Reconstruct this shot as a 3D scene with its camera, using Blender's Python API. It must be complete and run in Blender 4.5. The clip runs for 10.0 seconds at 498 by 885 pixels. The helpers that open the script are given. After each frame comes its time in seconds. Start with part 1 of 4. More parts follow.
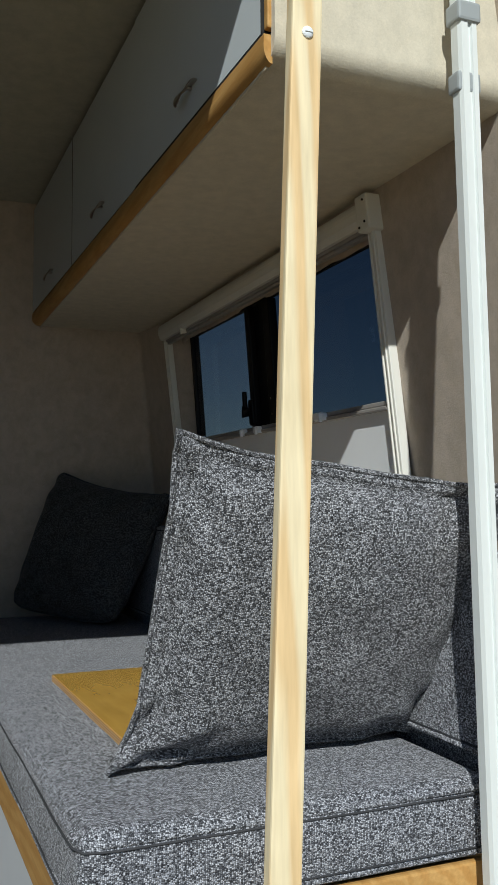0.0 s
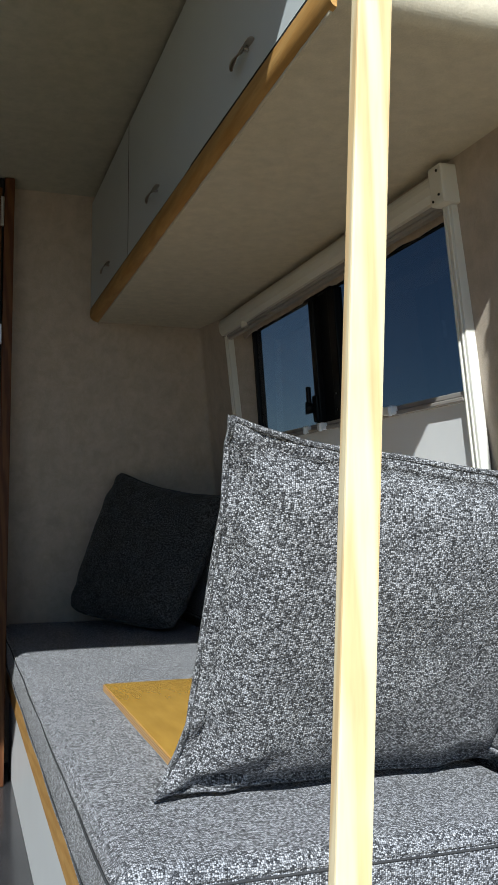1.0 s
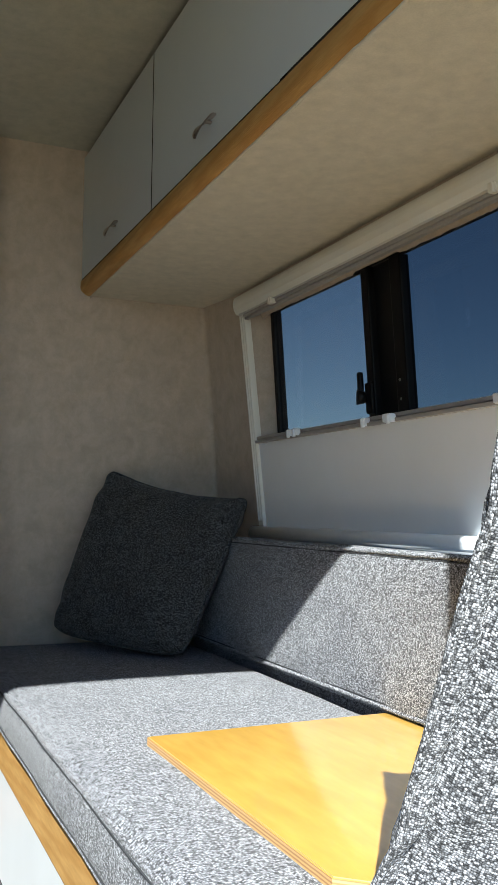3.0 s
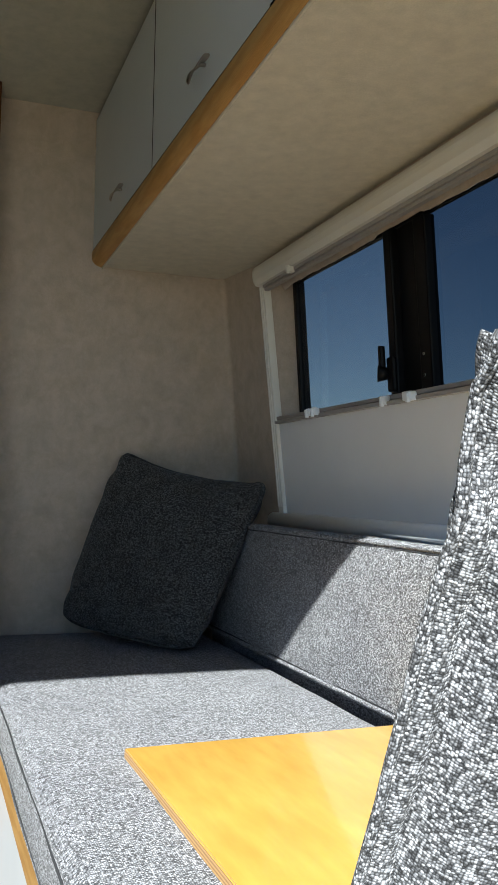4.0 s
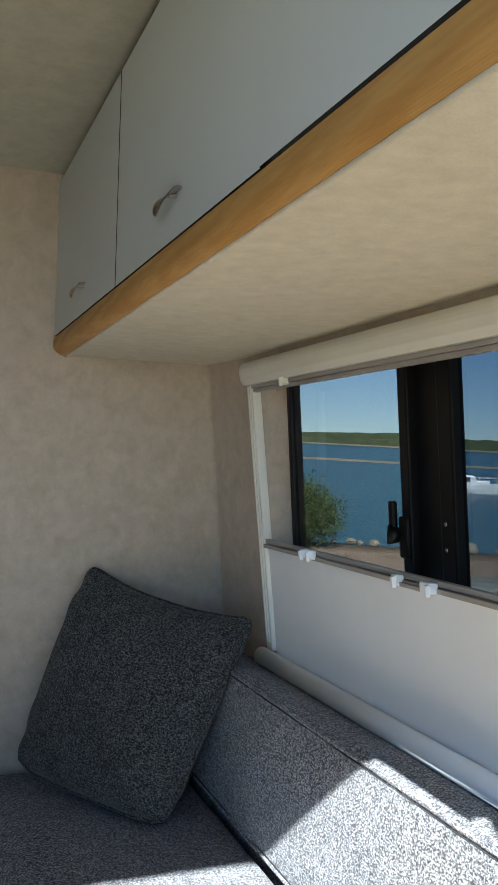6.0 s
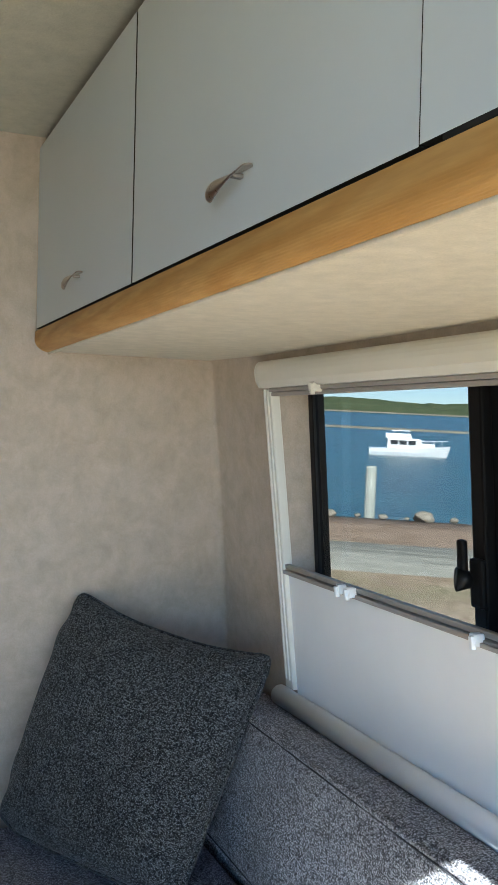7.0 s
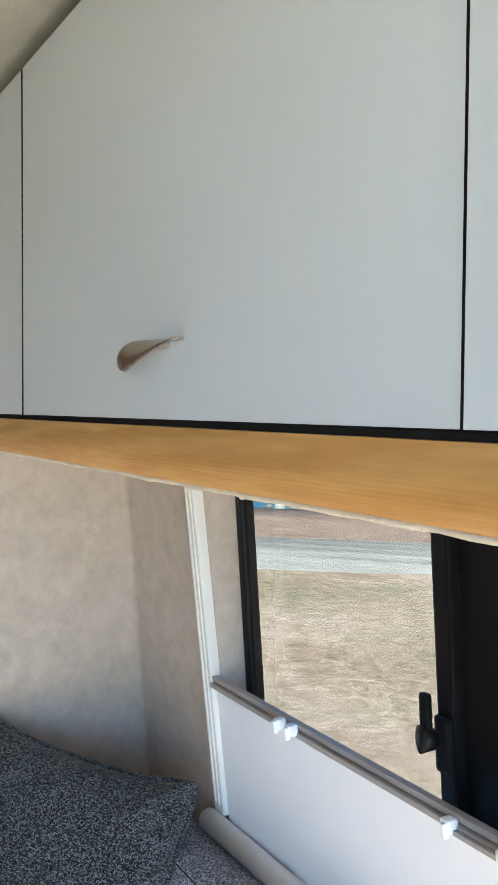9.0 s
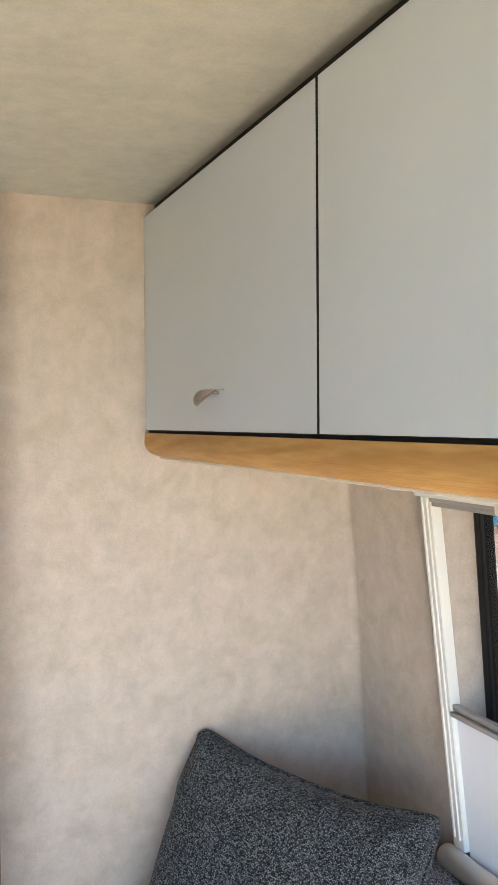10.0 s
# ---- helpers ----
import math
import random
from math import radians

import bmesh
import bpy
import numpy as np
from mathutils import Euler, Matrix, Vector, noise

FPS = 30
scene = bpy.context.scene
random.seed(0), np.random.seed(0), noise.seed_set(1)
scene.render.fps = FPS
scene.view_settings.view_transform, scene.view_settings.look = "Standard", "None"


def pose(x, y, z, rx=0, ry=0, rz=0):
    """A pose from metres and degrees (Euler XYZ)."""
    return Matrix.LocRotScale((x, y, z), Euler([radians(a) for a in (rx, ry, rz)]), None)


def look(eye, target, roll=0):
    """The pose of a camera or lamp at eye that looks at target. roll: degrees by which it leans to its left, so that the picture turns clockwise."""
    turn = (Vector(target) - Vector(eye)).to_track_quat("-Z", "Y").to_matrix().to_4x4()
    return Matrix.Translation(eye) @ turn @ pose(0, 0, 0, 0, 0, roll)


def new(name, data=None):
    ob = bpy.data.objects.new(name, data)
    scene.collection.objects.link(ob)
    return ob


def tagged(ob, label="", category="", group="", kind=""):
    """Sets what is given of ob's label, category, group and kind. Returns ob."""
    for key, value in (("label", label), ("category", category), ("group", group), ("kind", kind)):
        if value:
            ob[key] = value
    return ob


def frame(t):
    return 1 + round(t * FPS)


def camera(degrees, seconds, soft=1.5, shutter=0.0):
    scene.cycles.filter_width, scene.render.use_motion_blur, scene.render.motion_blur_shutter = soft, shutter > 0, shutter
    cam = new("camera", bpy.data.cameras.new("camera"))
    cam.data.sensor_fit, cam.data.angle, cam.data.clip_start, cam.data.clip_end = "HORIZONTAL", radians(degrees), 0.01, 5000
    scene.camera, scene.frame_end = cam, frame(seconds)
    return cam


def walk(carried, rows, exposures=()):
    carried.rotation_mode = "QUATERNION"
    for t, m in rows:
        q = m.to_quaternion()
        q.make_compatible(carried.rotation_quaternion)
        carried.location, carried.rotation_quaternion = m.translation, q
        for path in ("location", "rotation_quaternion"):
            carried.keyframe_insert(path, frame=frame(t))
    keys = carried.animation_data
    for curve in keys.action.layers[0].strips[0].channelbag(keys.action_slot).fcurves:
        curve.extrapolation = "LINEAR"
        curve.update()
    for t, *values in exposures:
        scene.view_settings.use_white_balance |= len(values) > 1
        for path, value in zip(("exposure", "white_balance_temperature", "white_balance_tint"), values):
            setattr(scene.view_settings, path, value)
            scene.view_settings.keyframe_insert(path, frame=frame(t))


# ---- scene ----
cam = camera(31.3, 10.0, 1.15)
PATH = [
    (0, (-0.471, -2.958, 0.824), (0.3, -1.117, 0.956), -0.3),
    (0.5, (-0.471, -2.932, 0.824), (0.355, -1.114, 0.947), -0.2),
    (1, (-0.416, -2.841, 0.814), (0.215, -0.949, 0.958), 0.0),
    (1.5, (-0.427, -2.727, 0.813), (0.254, -0.852, 0.959), 0.3),
    (2, (-0.537, -2.588, 0.822), (0.234, -0.749, 0.986), 0.2),
    (2.5, (-0.596, -2.485, 0.813), (0.244, -0.678, 0.985), 0.2),
    (4, (-0.404, -2.299, 0.828), (0.283, -0.424, 0.937), 1.0),
    (4.5, (-0.371, -2.256, 0.869), (0.32, -0.383, 0.989), 0.4),
    (5, (-0.295, -2.177, 1.031), (0.396, -0.303, 1.139), 0.8),
    (5.5, (-0.276, -2.107, 1.143), (0.417, -0.233, 1.215), 1.2),
    (6, (-0.297, -2.023, 1.179), (0.411, -0.153, 1.223), 1.6),
    (7.5, (-0.335, -1.608, 1.342), (0.516, 0.2, 1.271), 1.3),
    (8, (-0.302, -1.546, 1.415), (0.53, 0.27, 1.325), 1.2),
    (8.5, (-0.274, -1.538, 1.443), (0.523, 0.296, 1.383), 1.1),
    (9, (-0.261, -1.531, 1.458), (0.744, 0.196, 1.381), 0.4),
    (9.5, (-0.312, -1.483, 1.464), (0.626, 0.282, 1.404), 0.6),
    (10, (-0.391, -1.415, 1.463), (0.353, 0.44, 1.415), -0.4),
]
EXPOSURES = [(0.0, -0.26, 6250, 4), (0.5, -0.28, 6200, 4), (1.0, 0.36, 6200, 4), (1.5, 0.56, 6150, 4.5), (2.0, 0.94, 6450, 6), (2.5, 1.48, 6250, 3), (4.0, 1.32, 6300, 3.5), (4.5, 1.56, 6300, 3.5), (5.0, 1.6, 6050, 4), (5.5, 1.88, 5950, 3), (6.0, 2.16, 5950, 2.5), (7.5, 3.17, 5850, 4), (8.0, 3.42, 5850, 5), (8.5, 3.6, 5850, 6.5), (9.0, 3.5, 5750, 6.5), (9.5, 3.46, 5950, 7), (10.0, 3.74, 6250, 11)]
walk(cam, [(t, look(eye, target, roll)) for t, eye, target, roll in PATH], EXPOSURES)

# ---- world and sun ----
SUN_WAY = Vector((0.44, 1.0, -0.815)).normalized()
world = bpy.data.worlds.new("sky")
scene.world = world
world.use_nodes = True
wn, wl = world.node_tree.nodes, world.node_tree.links
sky = wn.new("ShaderNodeTexSky")
sky.sky_type = "NISHITA"
sky.sun_disc = False
sky.air_density, sky.dust_density, sky.ozone_density = 0.85, 0.0, 3.6
sky.altitude = 1000.0
sky.sun_elevation = math.asin(-SUN_WAY.z)
sky.sun_rotation = math.atan2(-SUN_WAY.x, -SUN_WAY.y)
wn["Background"].inputs[1].default_value = 0.067
wl.new(sky.outputs[0], wn["Background"].inputs[0])
sun = new("sun", bpy.data.lights.new("sun", "SUN"))
sun.data.energy, sun.data.angle, sun.data.color = 5.0, radians(0.55), (1.0, 0.97, 0.93)
sun.matrix_world = look((-8, -16, 15), Vector((-8, -16, 15)) + SUN_WAY)


# ---- materials ----
def material(name, colour, rough=0.6, metal=0.0, spec=0.5):
    m = bpy.data.materials.new(name)
    m.use_nodes = True
    b = m.node_tree.nodes["Principled BSDF"]
    b.inputs["Base Color"].default_value = (*colour, 1)
    b.inputs["Roughness"].default_value = rough
    b.inputs["Metallic"].default_value = metal
    b.inputs["Specular IOR Level"].default_value = spec
    return m, m.node_tree.nodes, m.node_tree.links, b


def coords(n, l, scale=(1, 1, 1), turn=(0, 0, 0)):
    c, mp = n.new("ShaderNodeTexCoord"), n.new("ShaderNodeMapping")
    mp.inputs["Scale"].default_value = scale
    mp.inputs["Rotation"].default_value = [radians(a) for a in turn]
    l.new(c.outputs["Object"], mp.inputs[0])
    return mp.outputs[0]


def grain(n, l, vec, scale, detail=3.0, rough=0.55, distort=0.0):
    t = n.new("ShaderNodeTexNoise")
    t.inputs["Scale"].default_value, t.inputs["Detail"].default_value = scale, detail
    t.inputs["Roughness"].default_value, t.inputs["Distortion"].default_value = rough, distort
    l.new(vec, t.inputs["Vector"])
    return t.outputs["Fac"]


def ramp(n, l, fac, stops):
    r = n.new("ShaderNodeValToRGB")
    e = r.color_ramp.elements
    while len(e) < len(stops):
        e.new(0.5)
    for k, (p, c) in zip(e, stops):
        k.position, k.color = p, (*c, 1) if len(c) == 3 else c
    l.new(fac, r.inputs[0])
    return r.outputs[0]


def mix(n, l, a, b, fac, how="MIX"):
    x = n.new("ShaderNodeMix")
    x.data_type, x.blend_type = "RGBA", how
    for sock, v in ((x.inputs["Factor"], fac), (x.inputs["A"], a), (x.inputs["B"], b)):
        if isinstance(v, (int, float)):
            sock.default_value = v
        elif isinstance(v, tuple):
            sock.default_value = (*v, 1)
        else:
            l.new(v, sock)
    return x.outputs["Result"]


def bump(n, l, b, height, strength=0.3, distance=0.002):
    k = n.new("ShaderNodeBump")
    k.inputs["Strength"].default_value, k.inputs["Distance"].default_value = strength, distance
    l.new(height, k.inputs["Height"])
    l.new(k.outputs[0], b.inputs["Normal"])


def math_node(n, l, how, *args):
    k = n.new("ShaderNodeMath")
    k.operation = how
    for sock, v in zip(k.inputs, args):
        if isinstance(v, (int, float)):
            sock.default_value = v
        else:
            l.new(v, sock)
    return k.outputs[0]


def tweed(name, dark, light, pitch=0.003, share=0.5, gap=0.3):
    """Nubbly woven upholstery: short floats of yarn, each dyed dark, middling or light, in uneven rows."""
    m, n, l, b = material(name, light, 0.95, 0, 0.12)
    uv = n.new("ShaderNodeUVMap")
    uv.uv_map = "cloth"
    sc = n.new("ShaderNodeVectorMath")
    sc.operation = "SCALE"
    sc.inputs["Scale"].default_value = 1 / pitch
    l.new(uv.outputs[0], sc.inputs[0])
    wob = n.new("ShaderNodeTexNoise")
    wob.inputs["Scale"].default_value, wob.inputs["Detail"].default_value = 0.30, 5.0
    l.new(sc.outputs[0], wob.inputs["Vector"])
    add = n.new("ShaderNodeVectorMath")
    add.operation = "MULTIPLY_ADD"
    add.inputs[1].default_value = (1.1, 1.1, 0)
    l.new(wob.outputs["Color"], add.inputs[0]), l.new(sc.outputs[0], add.inputs[2])

    def stretched(way, amount):
        sq = n.new("ShaderNodeVectorMath")
        sq.operation = "MULTIPLY"
        sq.inputs[1].default_value = way
        l.new(add.outputs[0], sq.inputs[0])
        return sq.outputs[0] if amount is None else math_node(n, l, "MULTIPLY", math_node(n, l, "SUBTRACT", grain(n, l, sq.outputs[0], 1.0, 1.0), 0.5), amount)

    cell = n.new("ShaderNodeTexVoronoi")
    cell.inputs["Scale"].default_value, cell.inputs["Randomness"].default_value = 1.0, 0.5
    cell.feature = "SMOOTH_F1"
    cell.inputs["Smoothness"].default_value = 0.16
    l.new(stretched((0.92, 1.12, 1.0), None), cell.inputs["Vector"])
    sep = n.new("ShaderNodeSeparateColor")
    l.new(cell.outputs["Color"], sep.inputs[0])
    fibre = grain(n, l, sc.outputs[0], 2.4, 2.0, 0.6)
    clump = grain(n, l, sc.outputs[0], 0.30, 2.0, 0.6)
    pick = sep.outputs[0]
    for extra, amount in ((fibre, 0.35), (clump, 0.12)):
        pick = math_node(n, l, "ADD", pick, math_node(n, l, "MULTIPLY", math_node(n, l, "SUBTRACT", extra, 0.5), amount))
    for way in ((0.05, 0.95, 1.0), (0.95, 0.05, 1.0)):
        pick = math_node(n, l, "ADD", pick, stretched(way, 0.6))
    mid = tuple(p * 0.6 + q * 0.4 for p, q in zip(dark, light))
    col = ramp(n, l, pick, [(max(0.0, share - 0.33), dark), (share, mid), (share + 0.33, light)])
    # shade of the crevices between yarn floats, multiplied into the colour
    seam_shade = ramp(n, l, cell.outputs["Distance"], [(0.26, (1.0, 1.0, 1.0)), (0.62, (gap, gap, gap))])
    big = ramp(n, l, grain(n, l, coords(n, l), 8.0, 3.0), [(0.3, (0.84, 0.84, 0.86)), (0.7, (1.0, 1.0, 1.0))])
    h = math_node(n, l, "ADD", math_node(n, l, "SUBTRACT", 1.0, cell.outputs["Distance"]), math_node(n, l, "MULTIPLY", fibre, 0.5))
    l.new(mix(n, l, mix(n, l, col, seam_shade, 1.0, "MULTIPLY"), big, 1.0, "MULTIPLY"), b.inputs["Base Color"])
    b.inputs["Sheen Weight"].default_value = 0.1
    bump(n, l, b, h, 0.9, pitch * 0.45)
    return m


def fleece(name, colour, second):
    """Carpet lining of the walls: soft mottling and short pile."""
    m, n, l, b = material(name, colour, 0.95, 0, 0.1)
    v = coords(n, l)
    soft = ramp(n, l, grain(n, l, v, 19.0, 6.0, 0.7, 0.6), [(0.36, second), (0.60, colour)])
    streak = ramp(n, l, grain(n, l, coords(n, l, (20, 20, 15)), 1.6, 5.0, 0.65), [(0.32, (0.89, 0.89, 0.88)), (0.66, (1.045, 1.035, 1.015))])
    fine = ramp(n, l, grain(n, l, v, 420.0, 2.0), [(0.25, (0.94, 0.94, 0.93)), (0.75, (1.05, 1.05, 1.05))])
    c = mix(n, l, mix(n, l, soft, streak, 1.0, "MULTIPLY"), fine, 1.0, "MULTIPLY")
    l.new(c, b.inputs["Base Color"])
    b.inputs["Sheen Weight"].default_value = 0.1
    bump(n, l, b, grain(n, l, v, 260.0, 3.0), 0.28, 0.002)
    return m


def timber(name, light, dark, scale, stretch, rough, coat=0.0):
    """Wood with long figure along the axis whose stretch is small."""
    m, n, l, b = material(name, light, rough)
    v = coords(n, l, stretch)
    w = n.new("ShaderNodeTexWave")
    w.wave_type, w.bands_direction = "BANDS", "DIAGONAL"
    w.inputs["Scale"].default_value, w.inputs["Distortion"].default_value = scale, 7.0
    w.inputs["Detail"].default_value, w.inputs["Detail Scale"].default_value = 3.0, 1.2
    l.new(v, w.inputs["Vector"])
    a = ramp(n, l, w.outputs["Fac"], [(0.15, dark), (0.75, light)])
    f = ramp(n, l, grain(n, l, v, scale * 9, 4.0), [(0.3, (0.86, 0.84, 0.8)), (0.7, (1.04, 1.03, 1.0))])
    blot = ramp(n, l, grain(n, l, coords(n, l), 7.0, 2.0), [(0.3, (0.88, 0.86, 0.82)), (0.7, (1.0, 1.0, 1.0))])
    l.new(mix(n, l, mix(n, l, a, f, 1.0, "MULTIPLY"), blot, 1.0, "MULTIPLY"), b.inputs["Base Color"])
    b.inputs["Coat Weight"].default_value, b.inputs["Coat Roughness"].default_value = coat, 0.09
    b.inputs["Coat IOR"].default_value = 1.7
    b.inputs["Specular IOR Level"].default_value = 0.5 if coat else 0.15
    bump(n, l, b, w.outputs["Fac"], 0.08, 0.0006)
    return m


def painted(name, colour, rough, wear=0.06, spec=0.5, fine=90.0):
    m, n, l, b = material(name, colour, rough, 0, spec)
    v = coords(n, l)
    lo = tuple(c * (1 - wear) for c in colour)
    l.new(ramp(n, l, grain(n, l, v, 6.0, 5.0, 0.65), [(0.35, lo), (0.65, colour)]), b.inputs["Base Color"])
    r = ramp(n, l, grain(n, l, v, 24.0, 4.0), [(0.3, (rough * 0.94,) * 3), (0.7, (min(1, rough * 1.06),) * 3)])
    l.new(r, b.inputs["Roughness"])
    bump(n, l, b, grain(n, l, v, fine, 2.0), 0.06, 0.0005)
    return m


def metal(name, colour, rough, stretch=(400, 400, 6)):
    m, n, l, b = material(name, colour, rough, 1.0)
    g = grain(n, l, coords(n, l, stretch), 1.0, 3.0)
    l.new(ramp(n, l, g, [(0.3, (rough * 0.75,) * 3), (0.7, (rough * 1.3,) * 3)]), b.inputs["Roughness"])
    l.new(ramp(n, l, g, [(0.3, tuple(c * 0.9 for c in colour)), (0.7, colour)]), b.inputs["Base Color"])
    return m


SEAT = tweed("seat_tweed", (0.092, 0.097, 0.112), (0.66, 0.685, 0.75), 0.0022, 0.45, 0.22)
BACK = tweed("back_tweed", (0.095, 0.099, 0.110), (0.74, 0.765, 0.825), 0.0021, 0.44, 0.22)
PILLOW = tweed("pillow_tweed", (0.092, 0.095, 0.103), (0.62, 0.635, 0.675), 0.0023, 0.47, 0.2)
PILLOW_DARK = tweed("dark_pillow_tweed", (0.030, 0.032, 0.033), (0.225, 0.235, 0.24), 0.0023, 0.48, 0.22)
PIPING = painted("dark_piping", (0.06, 0.062, 0.068), 0.9, 0.3, 0.1, 700)
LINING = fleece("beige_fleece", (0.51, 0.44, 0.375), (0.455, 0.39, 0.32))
# darker than the other linings to lower the light bounced into the cabin
SIDE_LINING = fleece("bounce_cut_fleece", (0.22, 0.185, 0.155), (0.19, 0.16, 0.13))
UNDER_LINING = fleece("underside_fleece", (0.63, 0.585, 0.48), (0.61, 0.565, 0.46))
CEILING_LINING = fleece("ceiling_fleece", (0.49, 0.485, 0.405), (0.475, 0.47, 0.393))
PINE = timber("pine", (0.92, 0.81, 0.57), (0.84, 0.63, 0.36), 1.3, (9.0, 9.0, 0.7), 0.5)
TRIM_WOOD = timber("varnished_trim", (0.58, 0.35, 0.13), (0.52, 0.295, 0.10), 2.5, (9.0, 0.9, 9.0), 0.5, 0.0)
PLY_TOP = timber("varnished_ply", (0.85, 0.525, 0.12), (0.82, 0.50, 0.11), 0.8, (6.0, 1.2, 1.0), 0.2, 1.0)
DARK_WOOD = timber("dark_door_wood", (0.16, 0.07, 0.03), (0.10, 0.04, 0.02), 3.0, (8.0, 8.0, 0.8), 0.4)
DOOR_GREY = painted("pale_grey_laminate", (0.62, 0.675, 0.705), 0.34, 0.03)
WHITE_PANEL = painted("white_panel", (0.74, 0.77, 0.80), 0.35, 0.04)
BLIND_CLOTH = painted("white_blind_cloth", (0.88, 0.90, 0.92), 0.7, 0.03, 0.3, 900)
BLIND_FRAME = painted("cream_plastic", (0.76, 0.75, 0.69), 0.4, 0.05)
BAR_GREY = painted("grey_aluminium_bar", (0.36, 0.34, 0.32), 0.4, 0.08)
CLIP_WHITE = painted("white_plastic", (0.84, 0.89, 0.94), 0.35, 0.04)
CLAMP_GREY = painted("grey_plastic", (0.34, 0.37, 0.38), 0.45, 0.05)
RAIL_WHITE = painted("white_anodised_rail", (0.75, 0.79, 0.775), 0.35, 0.05)
BLACK = painted("black_plastic", (0.008, 0.008, 0.009), 0.4, 0.3, 0.2)
BLACK_GAP = painted("black_edge", (0.01, 0.01, 0.01), 0.8, 0.2)
STEEL = metal("brushed_nickel", (0.50, 0.46, 0.42), 0.34, (60, 400, 60))
SCREW_STEEL = metal("zinc_screw", (0.7, 0.7, 0.68), 0.3)
SHELL = painted("white_shell", (0.78, 0.78, 0.76), 0.3, 0.06)
VINYL = painted("dark_vinyl", (0.05, 0.05, 0.055), 0.16, 0.3)


def plies(name):
    """Cut edge of plywood: thin layers."""
    m, n, l, b = material(name, (0.5, 0.3, 0.12), 0.5)
    w = n.new("ShaderNodeTexWave")
    w.bands_direction = "Z"
    w.inputs["Scale"].default_value, w.inputs["Distortion"].default_value = 75.0, 0.6
    l.new(coords(n, l), w.inputs["Vector"])
    l.new(ramp(n, l, w.outputs["Fac"], [(0.2, (0.40, 0.20, 0.08)), (0.6, (0.62, 0.40, 0.17))]), b.inputs["Base Color"])
    return m


PLY_EDGE = plies("ply_edge")


def glass(name, tint):
    m, n, l, b = material(name, tint, 0.02)
    n.remove(b)
    t, g, x, f = n.new("ShaderNodeBsdfTransparent"), n.new("ShaderNodeBsdfGlossy"), n.new("ShaderNodeMixShader"), n.new("ShaderNodeLayerWeight")
    p, q = n.new("ShaderNodeMath"), n.new("ShaderNodeMath")
    p.operation, q.operation = "POWER", "MULTIPLY_ADD"
    p.inputs[1].default_value, q.inputs[1].default_value, q.inputs[2].default_value = 5.0, 0.7, 0.02
    t.inputs[0].default_value = (*tint, 1)
    g.inputs["Roughness"].default_value = 0.02
    l.new(f.outputs["Facing"], p.inputs[0]), l.new(p.outputs[0], q.inputs[0]), l.new(q.outputs[0], x.inputs[0]), l.new(t.outputs[0], x.inputs[1]), l.new(g.outputs[0], x.inputs[2])
    l.new(x.outputs[0], n["Material Output"].inputs[0])
    return m


GLASS = glass("clear_pane", (0.425, 0.425, 0.42))
GLASS_DARK = glass("tinted_pane", (0.30, 0.315, 0.33))


def ground_mat():
    m, n, l, b = material("dry_grass", (0.3, 0.25, 0.15), 0.95, 0, 0.1)
    v = coords(n, l)
    a = ramp(n, l, grain(n, l, v, 0.9, 6.0, 0.65), [(0.3, (0.29, 0.23, 0.17)), (0.5, (0.43, 0.355, 0.28)), (0.68, (0.51, 0.445, 0.37))])
    g = ramp(n, l, grain(n, l, v, 0.45, 4.0, 0.6), [(0.47, (0, 0, 0)), (0.66, (0.85, 0.85, 0.85))])
    c = mix(n, l, a, (0.18, 0.185, 0.095), g)
    f = ramp(n, l, grain(n, l, v, 26.0, 5.0, 0.75), [(0.34, (0.62, 0.59, 0.53)), (0.62, (1.12, 1.11, 1.08))])
    d = ramp(n, l, grain(n, l, coords(n, l, (1.0, 1.3, 1.0)), 6.5, 6.0, 0.75), [(0.36, (0.66, 0.64, 0.58)), (0.62, (1.12, 1.10, 1.06))])
    l.new(mix(n, l, mix(n, l, c, f, 1.0, "MULTIPLY"), d, 1.0, "MULTIPLY"), b.inputs["Base Color"])
    b.inputs["Specular IOR Level"].default_value = 0.0
    bump(n, l, b, grain(n, l, v, 14.0, 5.0, 0.7), 0.35, 0.03)
    return m


def water_mat():
    m, n, l, b = material("harbour_water", (0.010, 0.07, 0.16), 0.25, 0, 0.4)
    v = coords(n, l, (0.35, 1.3, 1.0))
    h = grain(n, l, v, 0.9, 5.0, 0.65, 0.3)
    l.new(ramp(n, l, grain(n, l, coords(n, l, (0.10, 0.55, 1)), 1.0, 6.0, 0.65), [(0.34, (0.004, 0.042, 0.066)), (0.66, (0.023, 0.115, 0.148))]), b.inputs["Base Color"])
    bump(n, l, b, h, 0.9, 0.5)
    return m


def patchy(name, lo, hi, scale, bump_scale, depth, rough=0.9):
    m, n, l, b = material(name, hi, rough, 0, 0.05)
    v = coords(n, l)
    c = ramp(n, l, grain(n, l, v, scale, 6.0, 0.65), [(0.3, lo), (0.7, hi)])
    f = ramp(n, l, grain(n, l, v, bump_scale, 3.0), [(0.3, (0.75,) * 3), (0.7, (1.1,) * 3)])
    l.new(mix(n, l, c, f, 1.0, "MULTIPLY"), b.inputs["Base Color"])
    bump(n, l, b, grain(n, l, v, bump_scale, 4.0), 0.6, depth)
    return m


GRASS, WATER = ground_mat(), water_mat()


